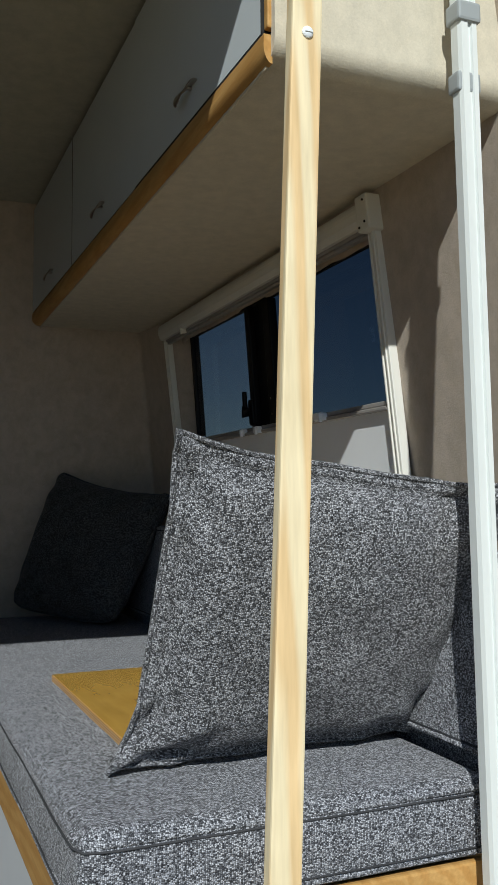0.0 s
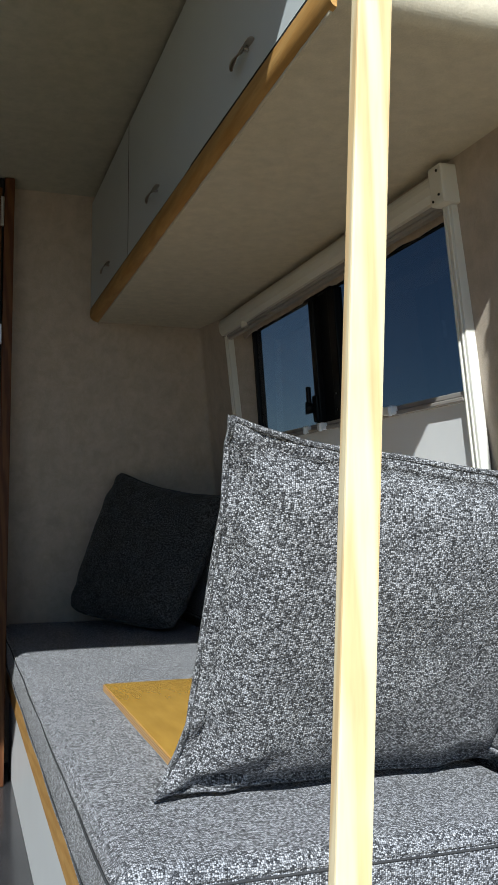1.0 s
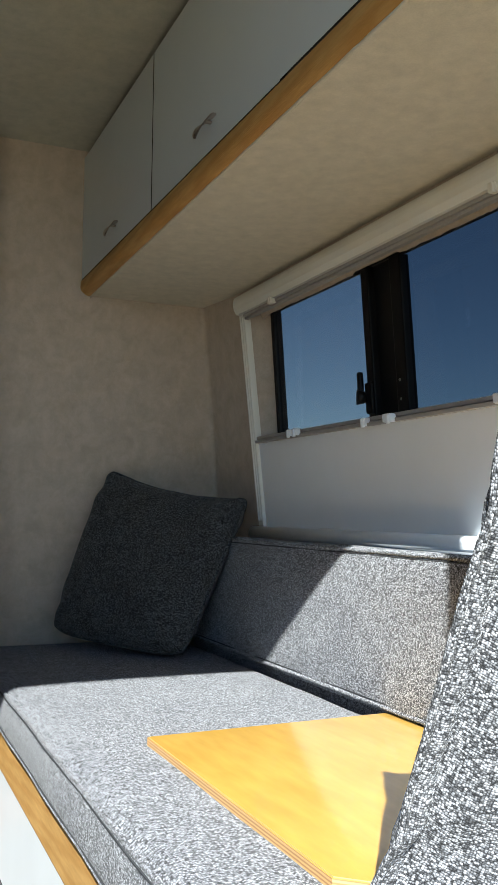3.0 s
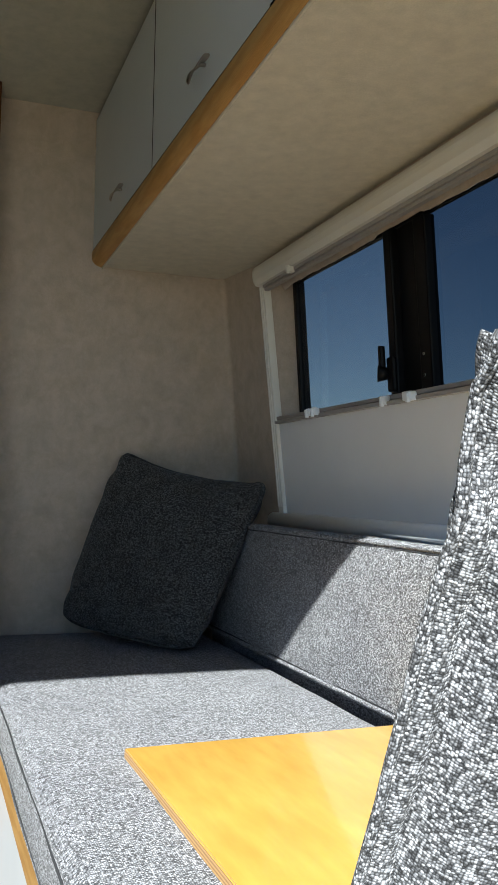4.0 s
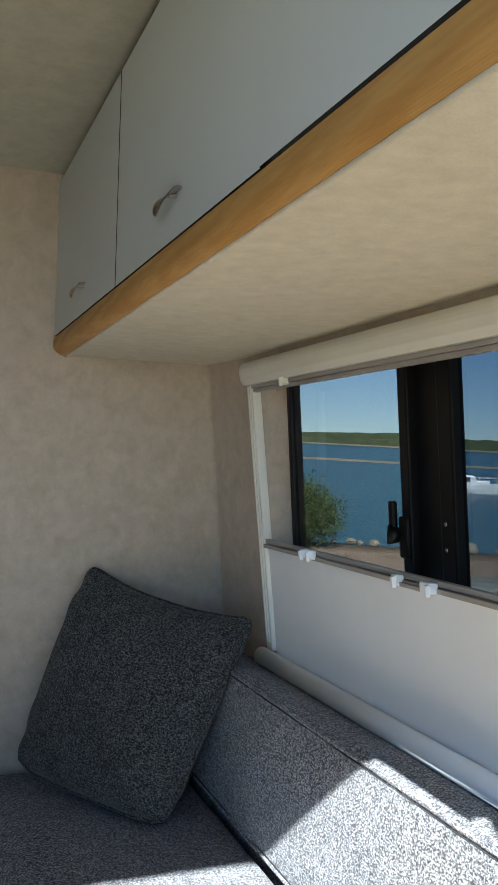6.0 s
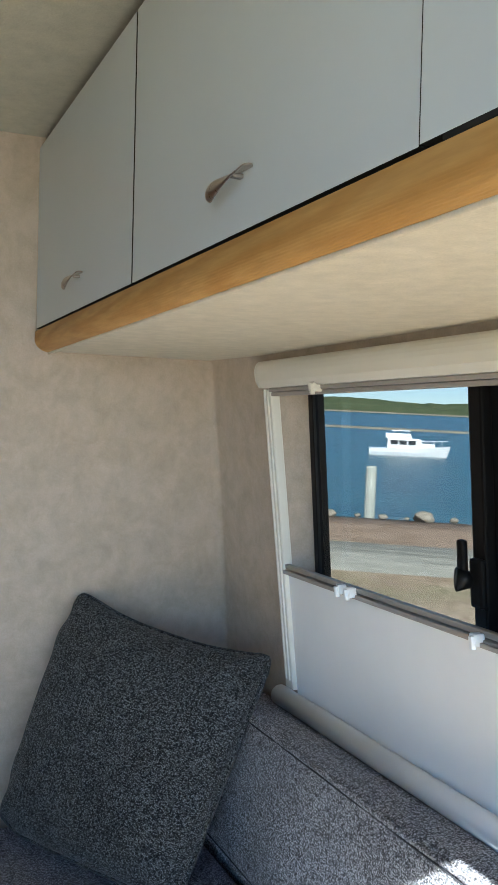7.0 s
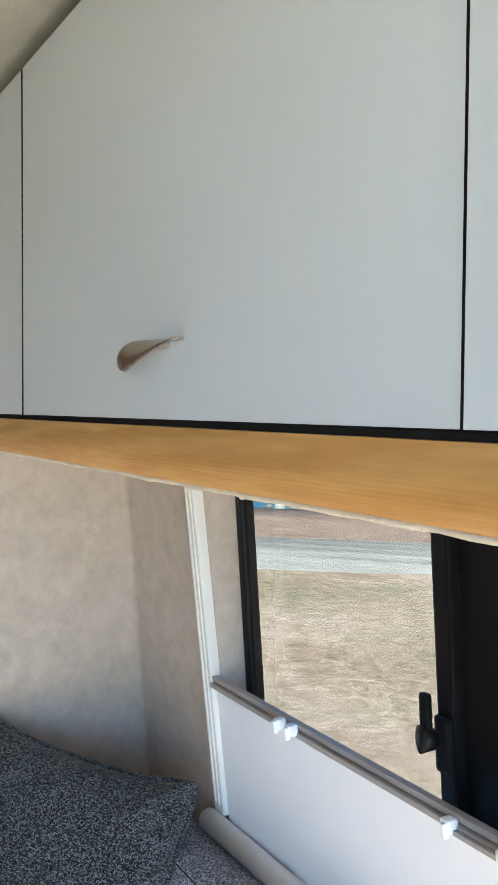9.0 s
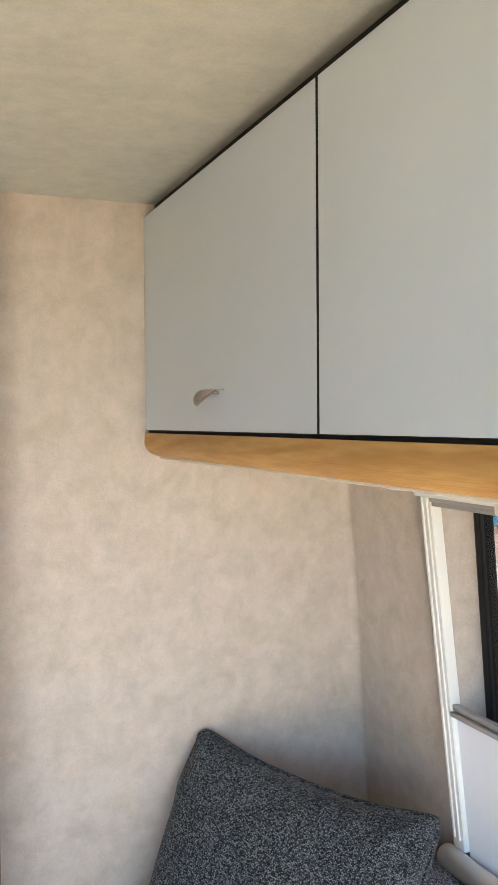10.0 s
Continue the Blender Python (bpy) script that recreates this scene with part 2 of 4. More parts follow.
def path_mat():
    m, n, l, b = material("pale_gravel_path", (0.4, 0.4, 0.36), 0.9, 0, 0.05)
    c = ramp(n, l, grain(n, l, coords(n, l), 1.4, 6.0, 0.65), [(0.3, (0.23, 0.225, 0.19)), (0.7, (0.33, 0.32, 0.275))])
    t = ramp(n, l, grain(n, l, coords(n, l, (0.22, 5.0, 1.0), (0, 0, 14)), 1.0, 4.0, 0.6), [(0.36, (0.72, 0.74, 0.74)), (0.6, (1.1, 1.1, 1.08))])
    l.new(mix(n, l, c, t, 1.0, "MULTIPLY"), b.inputs["Base Color"])
    bump(n, l, b, grain(n, l, coords(n, l), 30.0, 3.0), 0.3, 0.004)
    return m


PATH_MAT = path_mat()
BANK = patchy("brown_bank", (0.22, 0.155, 0.105), (0.37, 0.28, 0.205), 1.8, 25.0, 0.03)
STONE = patchy("pale_rock", (0.16, 0.145, 0.11), (0.30, 0.27, 0.22), 3.0, 20.0, 0.03)
PILE = patchy("weathered_pile", (0.33, 0.345, 0.30), (0.54, 0.56, 0.49), 3.0, 20.0, 0.01)
WOODS = patchy("far_woods", (0.028, 0.044, 0.024), (0.08, 0.096, 0.05), 0.12, 0.6, 0.5)
SAND = patchy("far_sand", (0.17, 0.15, 0.11), (0.27, 0.24, 0.18), 0.2, 2.0, 0.05)
LEAF = patchy("bush_leaf", (0.035, 0.06, 0.016), (0.10, 0.135, 0.04), 2.5, 30.0, 0.004, 0.6)
BARK = patchy("bush_bark", (0.07, 0.05, 0.03), (0.15, 0.11, 0.07), 5.0, 40.0, 0.01)
BOAT_WHITE = painted("white_gelcoat", (0.66, 0.67, 0.67), 0.3, 0.03)
BOAT_DARK = painted("boat_window_tint", (0.02, 0.025, 0.03), 0.2, 0.1)


# ---- mesh helpers ----
def link(name, bm, mats, parent=None, label="", smooth=False):
    me = bpy.data.meshes.new(name)
    bm.normal_update()
    bm.to_mesh(me)
    bm.free()
    for m in mats if isinstance(mats, (list, tuple)) else [mats]:
        me.materials.append(m)
    if smooth:
        for p in me.polygons:
            p.use_smooth = True
    ob = new(name, me)
    ob.parent = parent
    if label:
        ob["label"] = label
    return ob


def part(name, bm, mats, parent, label="", smooth=False):
    return link(name, bm, mats, parent, label, smooth)


def unwrap(ob, e1=None, e2=None):
    """Cloth coordinates in metres: along two given ways, or by each face's main side."""
    me = ob.data
    layer = me.uv_layers.new(name="cloth")
    co = [v.co for v in me.vertices]
    for p in me.polygons:
        a = max(range(3), key=lambda k: abs(p.normal[k]))
        o1, o2 = ((1, 2), (0, 2), (0, 1))[a]
        for li in p.loop_indices:
            c = co[me.loops[li].vertex_index]
            layer.data[li].uv = (c.dot(e1), c.dot(e2)) if e1 else (c[o1] + 0.37 * a, c[o2] + 0.11 * a)
    return ob


def cord_cloth(ob, sides, r):
    """Cloth coordinates of a cord: along it and round it."""
    me = ob.data
    layer = me.uv_layers.new(name="cloth")
    co = [v.co for v in me.vertices]
    rings = len(co) // sides
    run = [0.0]
    for i in range(rings):
        run.append(run[-1] + (co[((i + 1) % rings) * sides] - co[i * sides]).length)
    for p in me.polygons:
        ids = [me.loops[li].vertex_index for li in p.loop_indices]
        last = {i // sides for i in ids} == {0, rings - 1}
        turn = {i % sides for i in ids} == {0, sides - 1}
        for li, i in zip(p.loop_indices, ids):
            a, k = i // sides, i % sides
            layer.data[li].uv = (run[rings if last and a == 0 else a], 2 * math.pi * r / sides * (sides if turn and k == 0 else k))


def thing(name, at, label, category, group=""):
    e = new(name)
    e.location = at
    e.empty_display_size = 0.1
    bpy.context.view_layer.update()
    return tagged(e, label, category, group)


def rel(e, bm):
    """Bring a mesh made in place into the space of the empty e."""
    bmesh.ops.translate(bm, vec=-e.location, verts=bm.verts)
    return bm


def box(lo, hi, bevel=0.0, seg=2, bm=None, warp=None):
    out = bm or bmesh.new()
    made = bmesh.ops.create_cube(out, size=1.0)["verts"]
    for v in made:
        v.co = Vector([l + (h - l) * (c + 0.5) for l, h, c in zip(lo, hi, v.co)])
    if bevel:
        edges = list({e for v in made for e in v.link_edges})
        res = bmesh.ops.bevel(out, geom=edges, offset=bevel, segments=seg, profile=0.6, affect="EDGES")
        made = list({v for f in res["faces"] for v in f.verts} | {v for v in made if v.is_valid})
    if warp:
        for v in made:
            v.co = warp(v.co)
    return out


def mesh_of(verts, faces):
    bm = bmesh.new()
    vs = [bm.verts.new(v) for v in verts]
    for f in faces:
        try:
            bm.faces.new([vs[i] for i in f])
        except ValueError:
            pass
    return bm


def tube(points, radius, sides=8, closed=False, bm=None):
    """A round cord along points."""
    out = bm or bmesh.new()
    pts = [Vector(p) for p in points]
    rings, ref = [], None
    for i, p in enumerate(pts):
        a = pts[i - 1] if (i or closed) else p
        b = pts[(i + 1) % len(pts)] if (i + 1 < len(pts) or closed) else p
        way = (b - a).normalized()
        if ref is None:
            ref = way.orthogonal().normalized()
        ref = (ref - way * ref.dot(way)).normalized()
        side = way.cross(ref)
        r = radius(i / max(1, len(pts) - 1)) if callable(radius) else radius
        rings.append([out.verts.new(p + r * (math.cos(2 * math.pi * k / sides) * ref + math.sin(2 * math.pi * k / sides) * side)) for k in range(sides)])
    for i in range(len(rings) if closed else len(rings) - 1):
        p, q = rings[i], rings[(i + 1) % len(rings)]
        for k in range(sides):
            out.faces.new((p[k], p[(k + 1) % sides], q[(k + 1) % sides], q[k]))
    if not closed:
        out.faces.new(rings[0][::-1]), out.faces.new(rings[-1])
    return out


def prism(profile, lo, hi, axis="y", warp=None):
    """A profile of (a, b) pairs drawn out along an axis from lo to hi."""
    place = {"y": lambda a, b, t: (a, t, b), "x": lambda a, b, t: (t, a, b), "z": lambda a, b, t: (a, b, t)}[axis]
    n = len(profile)
    verts = [Vector(place(a, b, t)) for t in (lo, hi) for a, b in profile]
    if warp:
        verts = [warp(v) for v in verts]
    faces = [(i, (i + 1) % n, n + (i + 1) % n, n + i) for i in range(n)] + [tuple(range(n))[::-1], tuple(range(n, 2 * n))]
    bm = mesh_of(verts, faces)
    bmesh.ops.recalc_face_normals(bm, faces=bm.faces)
    return bm


def padded(lo, hi, r, step=0.05, swell=0.008, sag=0.003, seed=0.0):
    """An upholstered block: rounded edges, faces that swell, slight unevenness."""
    lo, hi = Vector(lo), Vector(hi)
    mid, half = (lo + hi) / 2, (hi - lo) / 2
    axes = []
    for h in half:
        inner = h - r
        n = max(2, round(2 * inner / step))
        arc = [inner + r * math.sin(math.pi / 2 * k / 4) for k in range(1, 5)]
        axes.append([-a for a in arc[::-1]] + [-inner + 2 * inner * k / n for k in range(n + 1)] + arc)
    bm, seen = bmesh.new(), {}

    def vert(c):
        key = tuple(round(v, 5) for v in c)
        if key not in seen:
            c = Vector(c)
            core = Vector([max(-h + r, min(h - r, v)) for v, h in zip(c, half)])
            d = c - core
            p = core + d.normalized() * r if d.length > 1e-9 else c
            bulge = Vector()
            for a in range(3):
                o1, o2 = (a + 1) % 3, (a + 2) % 3
                w = max(0, 1 - (p[o1] / half[o1]) ** 4) * max(0, 1 - (p[o2] / half[o2]) ** 4)
                bulge[a] = swell * w * p[a] / half[a]
            q = mid + p + bulge
            q += sag * Vector((noise.noise(q * 6 + Vector((seed, 0, 0))), noise.noise(q * 5 + Vector((0, seed, 7))), noise.noise(q * 6 + Vector((3, 0, seed)))))
            seen[key] = bm.verts.new(q)
        return seen[key]

    for a in range(3):
        o1, o2 = (a + 1) % 3, (a + 2) % 3
        for s in (-1, 1):
            for i in range(len(axes[o1]) - 1):
                for j in range(len(axes[o2]) - 1):
                    quad = []
                    for u, v in ((i, j), (i + 1, j), (i + 1, j + 1), (i, j + 1)):
                        c = [0, 0, 0]
                        c[a], c[o1], c[o2] = s * half[a], axes[o1][u], axes[o2][v]
                        quad.append(vert(c))
                    quad = quad if s > 0 else quad[::-1]
                    if len(set(quad)) == 4:
                        try:
                            bm.faces.new(quad)
                        except ValueError:
                            pass
    bmesh.ops.recalc_face_normals(bm, faces=bm.faces)
    return bm


# ---- shape of the camper ----
Z_CEIL, Y_REAR, X_LEFT = 1.818, -2.185, -1.5
Z_CAB = 1.45


def lean(v):
    """The window wall leans inwards towards the roof."""
    return Vector((v.x + 0.14 * (1.405 - v.z), v.y, v.z))


X_WALL = 0.383
WIN_Y, WIN_Z = (-1.505, -0.237), (0.93, 1.372)

# floor, ceiling, roof and walls
floor = link("floor", box((X_LEFT, Y_REAR, -0.03), (0.545, 0.20, 0.0)), VINYL)
tagged(floor, "dark vinyl floor of the camper", "floor", kind="structure")
ceiling = link("ceiling", box((X_LEFT, Y_REAR, Z_CEIL), (0.40, 0.05, Z_CEIL + 0.02)), CEILING_LINING)
tagged(ceiling, "beige fleece-lined camper ceiling", "ceiling", kind="structure")
roof = link("roof", box((X_LEFT - 0.05, Y_REAR - 0.005, Z_CEIL + 0.022), (0.42, 0.09, Z_CEIL + 0.06), 0.015), SHELL)
tagged(roof, "white camper roof shell", "roof", kind="structure")
# unseen wall that closes the left side, its dark fleece damps the bounce
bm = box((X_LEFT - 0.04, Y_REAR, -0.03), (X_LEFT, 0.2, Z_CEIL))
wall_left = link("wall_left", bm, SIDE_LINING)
tagged(wall_left, "unseen side wall, fleece darkened to cut bounced light", "wall", kind="structure")

bm = bmesh.new()
Y0, Y1 = Y_REAR, 0.22
for lo, hi in (((X_WALL, Y0, -0.03), (X_WALL + 0.075, Y1, WIN_Z[0])), ((X_WALL, Y0, WIN_Z[1]), (X_WALL + 0.075, Y1, Z_CEIL + 0.02)),
               ((X_WALL, Y0, WIN_Z[0]), (X_WALL + 0.075, WIN_Y[0], WIN_Z[1])), ((X_WALL, WIN_Y[1], WIN_Z[0]), (X_WALL + 0.075, Y1, WIN_Z[1]))):
    box(lo, hi, bm=bm, warp=lean)
wall_window = link("wall_window", bm, LINING)
tagged(wall_window, "beige fleece-lined wall with a sliding window", "wall", kind="structure")


def far_y(z):
    """The end wall bulges outwards below the cabinet."""
    return 0.0 if z > 1.45 else 0.155 * (1 - math.cos(min(1, (1.45 - z) / 1.05) * math.pi / 2)) ** 0.8


zs = [Z_CEIL] + [1.45 - 1.48 * k / 24 for k in range(25)]
profile = [(far_y(z), z) for z in zs] + [(far_y(z) + 0.04, z) for z in zs[::-1]]
wall_far = link("wall_far", prism(profile, X_LEFT, 0.56, "x"), LINING, smooth=False)
tagged(wall_far, "beige fleece-lined end wall of the camper", "wall", kind="structure")

# fleece corner panel between the end wall and the window wall, turned in and rounded
bm = bmesh.new()
rows = []
for k in range(25):
    z = -0.02 + k * (1.42 + 0.02) / 24
    x0, y0, r = X_WALL + 0.14 * (1.405 - z), far_y(z), 0.016
    x1 = x0 - 0.026
    rows.append([bm.verts.new((x0 + (x1 - x0) * j / 6 - 0.0008, -0.185 + (y0 - r + 0.185) * j / 6, z)) for j in range(6)] + [bm.verts.new((x1 - r + r * math.sin(a), y0 - r + r * math.cos(a) - 0.0008, z)) for a in [math.pi / 2 * (1 - j / 6) for j in range(7)]])
for p, q in zip(rows, rows[1:]):
    for j in range(12):
        bm.faces.new((p[j], p[j + 1], q[j + 1], q[j]))
bmesh.ops.recalc_face_normals(bm, faces=bm.faces)
corner = link("trim", bm, LINING, smooth=True)
tagged(corner, "rounded beige fleece corner of the walls", "wall trim", kind="structure")

# ---- window ----
window = thing("window_1", (0.5, -0.785, 0.93), "black-framed sliding window with a plastic latch", "window")
tagged(window, kind="structure")
GX = X_WALL + 0.062


def glean(v):
    """The glass stands steeper than the lining."""
    return Vector((v.x + 0.075 * (1.405 - v.z), v.y, v.z))


def win_box(y0, y1, z0, z1, x0, x1, bevel=0.004):
    return rel(window, box((x0, y0, z0), (x1, y1, z1), bevel, 2, warp=glean))


for y0, y1, z0, z1 in ((WIN_Y[0], WIN_Y[0] + 0.03, *WIN_Z), (WIN_Y[1] - 0.020, WIN_Y[1], *WIN_Z)):
    part("window_frame", win_box(y0, y1, z0, z1, GX + 0.012, GX + 0.038), BLACK, window)
for z0, z1 in ((WIN_Z[0], WIN_Z[0] + 0.025), (WIN_Z[1] - 0.018, WIN_Z[1])):
    part("window_frame", win_box(WIN_Y[0] + 0.03, WIN_Y[1] - 0.018, z0, z1, GX + 0.014, GX + 0.028), BLACK, window)
part("mullion", win_box(-0.768, -0.739, WIN_Z[0] + 0.02, WIN_Z[1] - 0.02, GX - 0.006, GX + 0.014), BLACK, window)
part("mullion", win_box(-0.880, -0.838, WIN_Z[0] + 0.02, WIN_Z[1] - 0.02, GX + 0.004, GX + 0.028), BLACK, window)
part("dark_stile_panel", win_box(-0.842, -0.745, WIN_Z[0] + 0.02, WIN_Z[1] - 0.02, GX + 0.012, GX + 0.018, 0), BLACK, window)
pane = part("pane", win_box(-0.738, WIN_Y[1] - 0.016, WIN_Z[0] + 0.02, WIN_Z[1] - 0.016, GX + 0.018, GX + 0.022, 0), GLASS, window)
pane_dark = part("pane", win_box(WIN_Y[0] + 0.028, -0.86, WIN_Z[0] + 0.02, WIN_Z[1] - 0.016, GX + 0.020, GX + 0.024, 0), GLASS_DARK, window)
for p in (pane, pane_dark):
    p.visible_shadow = False
lip, cols = bmesh.new(), []
for k in range(121):
    y = WIN_Y[0] + 0.002 + (WIN_Y[1] - WIN_Y[0] - 0.004) * k / 120
    d = max(0.0, 1 - (WIN_Y[1] - y) / 0.05)
    low = WIN_Z[1] - 0.029 - 0.008 * d ** 2 + 0.0035 * noise.noise(Vector((y * 14, 0, 3))) + 0.0016 * noise.noise(Vector((y * 60, 0, 8)))
    if -0.90 < y < -0.72:
        low += 0.005
    cols.append([lip.verts.new(glean(Vector((x, y, z))) - window.location) for x, z in ((GX - 0.018, WIN_Z[1]), (GX - 0.016, low + 0.010), (GX - 0.012, low), (GX - 0.008, low), (GX - 0.007, WIN_Z[1]))])
for p, q in zip(cols, cols[1:]):
    for j in range(4):
        lip.faces.new((p[j], p[j + 1], q[j + 1], q[j]))
bmesh.ops.recalc_face_normals(lip, faces=lip.faces)
part("fleece_edge", lip, LINING, window, "ragged beige fleece edge", True)
latch = part("latch", win_box(-0.770, -0.742, 1.028, 1.098, GX - 0.016, GX - 0.005, 0.006), BLACK, window)
part("lever", win_box(-0.742, -0.728, 1.062, 1.122, GX - 0.026, GX - 0.014, 0.005), BLACK, latch)
bm = rel(window, tube([glean(Vector((GX - 0.030, -0.733, 1.066))), glean(Vector((GX - 0.008, -0.743, 1.066)))], lambda s: 0.017 - 0.006 * s, 18))
part("knob", bm, BLACK, latch, "", True)
for z in (1.052, 1.092):
    bm = bmesh.new()
    bmesh.ops.create_uvsphere(bm, u_segments=8, v_segments=6, radius=0.004, matrix=Matrix.Translation(glean(Vector((GX + 0.006, -0.853, z))) - window.location))
    part("screw", bm, SCREW_STEEL, window)

# ---- overhead cabinet ----
cabinet = thing("overhead_cabinet", (0.2, -0.95, 1.405), "pale grey overhead cabinet with wooden trim along the ceiling", "cabinet")
Y_CAB = -1.925
E = rel
part("body", E(cabinet, box((0.012, Y_CAB + 0.02, 1.412), (0.40, -0.002, Z_CEIL - 0.002))), BLACK_GAP, cabinet, "dark carcass behind the doors")
DOORS = [(-0.6340, -0.004, 0.0), (-1.2627, -0.6394, 0.0), (-1.900, -1.2667, 0.002)]
for y0, y1, proud in DOORS:
    bm = box((-0.006 - proud, y0, Z_CAB), (0.011 - proud, y1, 1.795))
    bm.normal_update()
    for f in bm.faces:
        f.material_index = 0 if abs(f.normal.x) > 0.9 else 1
    d = part("door", E(cabinet, bm), [DOOR_GREY, BLACK_GAP], cabinet)
    # bow handle: a strap that twists from upright to flat
    yc, zc = (y0 + y1) / 2 - 0.005, 1.4995
    rows, n, arc = [], 28, 9
    for k in range(n + 1):
        s = (1 - math.cos(math.pi * k / n)) / 2
        y = yc + 0.021 - 0.080 * s
        off = -0.0215 + 0.0085 * s
        turn = radians(87 * s ** 0.9)
        w = (0.0120 - 0.0068 * s) * math.sqrt(max(0.01, 1 - max(0, 1 - s / 0.22) ** 2)) * math.sqrt(max(0.05, 1 - max(0, (s - 0.93) / 0.07) ** 2))
        belly = 0.0070 * (1 - s) ** 1.2 * math.sqrt(max(0.01, 1 - max(0, 1 - s / 0.22) ** 2))
        c = Vector((off, y, zc - 0.009 + 0.013 * s ** 0.8))
        up = Vector((math.sin(turn), 0, math.cos(turn)))
        out = Vector((-up.z, 0, up.x))
        skin = [c + up * w * math.cos(math.pi * j / (arc - 1)) + out * (belly * math.sin(math.pi * j / (arc - 1))) for j in range(arc)]
        rows.append(skin + [p - out * 0.0016 for p in skin[::-1]])
    m2 = 2 * arc
    verts = [p for r in rows for p in r]
    faces = [(m2 * i + j, m2 * i + (j + 1) % m2, m2 * i + m2 + (j + 1) % m2, m2 * i + m2 + j) for i in range(n) for j in range(m2)]
    faces += [tuple(range(m2)), tuple(m2 * n + j for j in range(m2))[::-1]]
    hb = mesh_of(verts, faces)
    box((-0.0165, yc - 0.030, zc - 0.0015), (-0.004, yc - 0.022, zc + 0.0025), 0.001, 2, bm=hb)
    bmesh.ops.recalc_face_normals(hb, faces=hb.faces)
    h = part("handle", E(cabinet, hb), STEEL, d, "brushed nickel bow handle", True)
part("gap_strip", E(cabinet, box((-0.001, -1.905, Z_CAB - 0.006), (0.011, -0.003, Z_CAB - 0.001))), BLACK_GAP, cabinet, "black seal below the doors")
prof = [(-0.008, Z_CAB - 0.005), (-0.009, Z_CAB - 0.020)] + [(-0.009 + 0.028 * (1 - math.cos(a)), Z_CAB - 0.020 - 0.0245 * math.sin(a)) for a in [math.pi / 2 * k / 14 for k in range(1, 15)]] + [(0.019, Z_CAB - 0.005)]


def taper_in(y):
    """How far the wooden trim reaches under the cabinet: less towards the rear."""
    return 0.032 + 0.0100 * y


part("wood_trim", E(cabinet, prism(prof, -1.912, -0.003, warp=lambda v: Vector((-0.009 + (v.x + 0.009) / 0.028 * taper_in(v.y), v.y, v.z)))), TRIM_WOOD, cabinet, "varnished wooden trim")
part("edge_strip", E(cabinet, box((-0.004, -1.914, Z_CAB + 0.004), (0.012, -1.902, Z_CEIL - 0.004), 0.002)), TRIM_WOOD, cabinet, "thin wooden edge")
part("gap_strip", E(cabinet, box((-0.0075, -1.905, Z_CAB - 0.004), (-0.0065, -1.290, Z_CAB + 0.0025))), BLACK_GAP, cabinet, "thicker black seal")
# fleece underside, turned up round the end
prof = [(-1.925 + 0.034 * (1 - math.cos(a)), 1.408 + 0.034 * (1 - math.sin(a))) for a in [math.pi / 2 * k / 18 for k in range(19)]]
prof = [(Y_CAB + 0.012, Z_CEIL - 0.004), (Y_CAB, Z_CEIL - 0.004)] + prof + [(-0.002, 1.4075), (-0.002, 1.4115), (Y_CAB + 0.04, 1.4115), (Y_CAB + 0.012, 1.448)]
lin = prism(prof, 0.017, 0.392, "x", warp=lambda v: Vector((taper_in(v.y) - 0.011, v.y, v.z)) if v.x < 0.1 else v)
part("lining", E(cabinet, lin), UNDER_LINING, cabinet, "beige fleece underside and end")
lip = bmesh.new()
tube([(taper_in(-1.90 + 0.019 * k) - 0.0115, -1.90 + 0.019 * k, 1.4055 + 0.0014 * noise.noise(Vector((k * 0.7, 0, 0)))) for k in range(101)], 0.0030, 6, bm=lip)
part("lining_edge", E(cabinet, lip), UNDER_LINING, cabinet, "frayed fleece edge", True)

# ---- blind ----
blind = thing("window_blind", (0.42, -0.885, 0.76), "half-closed white cassette blind in a cream frame", "blind")
BY0, BY1, BR1 = -1.545, -0.222, -0.209


def bx(z):
    return 0.379 + 0.112 * (1.37 - z)


def blean(v):
    return Vector((v.x + bx(v.z), v.y, v.z))


def bbox(lo, hi, bevel=0.003):
    return rel(blind, box(lo, hi, bevel, 2, warp=blean))


prof = [(0.016, 1.394), (-0.004, 1.394)] + [(-0.004 - 0.015 * math.sin(a), 1.370 + 0.024 * math.cos(a)) for a in [math.pi / 2 * k / 5 for k in range(1, 6)]] + [(-0.018, 1.356), (-0.012, 1.344), (0.016, 1.344)]
part("headrail", rel(blind, prism(prof, BY0, BY1, warp=blean)), BLIND_FRAME, blind)
for y in (BY0 - 0.004, BY1 + 0.001):
    cap = part("end_cap", rel(blind, prism([(a - 0.001, b) for a, b in prof], y, y + 0.003, warp=blean)), BLIND_FRAME, blind)
for y0 in (BY0 + 0.004, BR1 - 0.034):
    part("side_rail", bbox((-0.002, y0, 0.772), (0.018, y0 + 0.030, 1.343)), BLIND_FRAME, blind)
    for g in (0.007, 0.020):
        part("rail_ridge", bbox((-0.005, y0 + g, 0.79), (-0.0015, y0 + g + 0.004, 1.342), 0.001), BLIND_FRAME, blind)
part("blind_cloth", bbox((0.008, BY0 + 0.034, 0.752), (0.0095, BR1 - 0.034, 0.998), 0), BLIND_CLOTH, blind, "white blind cloth")
for z0, z1, x0 in ((0.996, 1.004, -0.004), (1.0055, 1.0145, 0.002)):
    part("pull_bar", bbox((x0, BY0 + 0.033, z0), (0.014, BR1 - 0.033, z1), 0.002), BAR_GREY, blind, "grey pull bar")
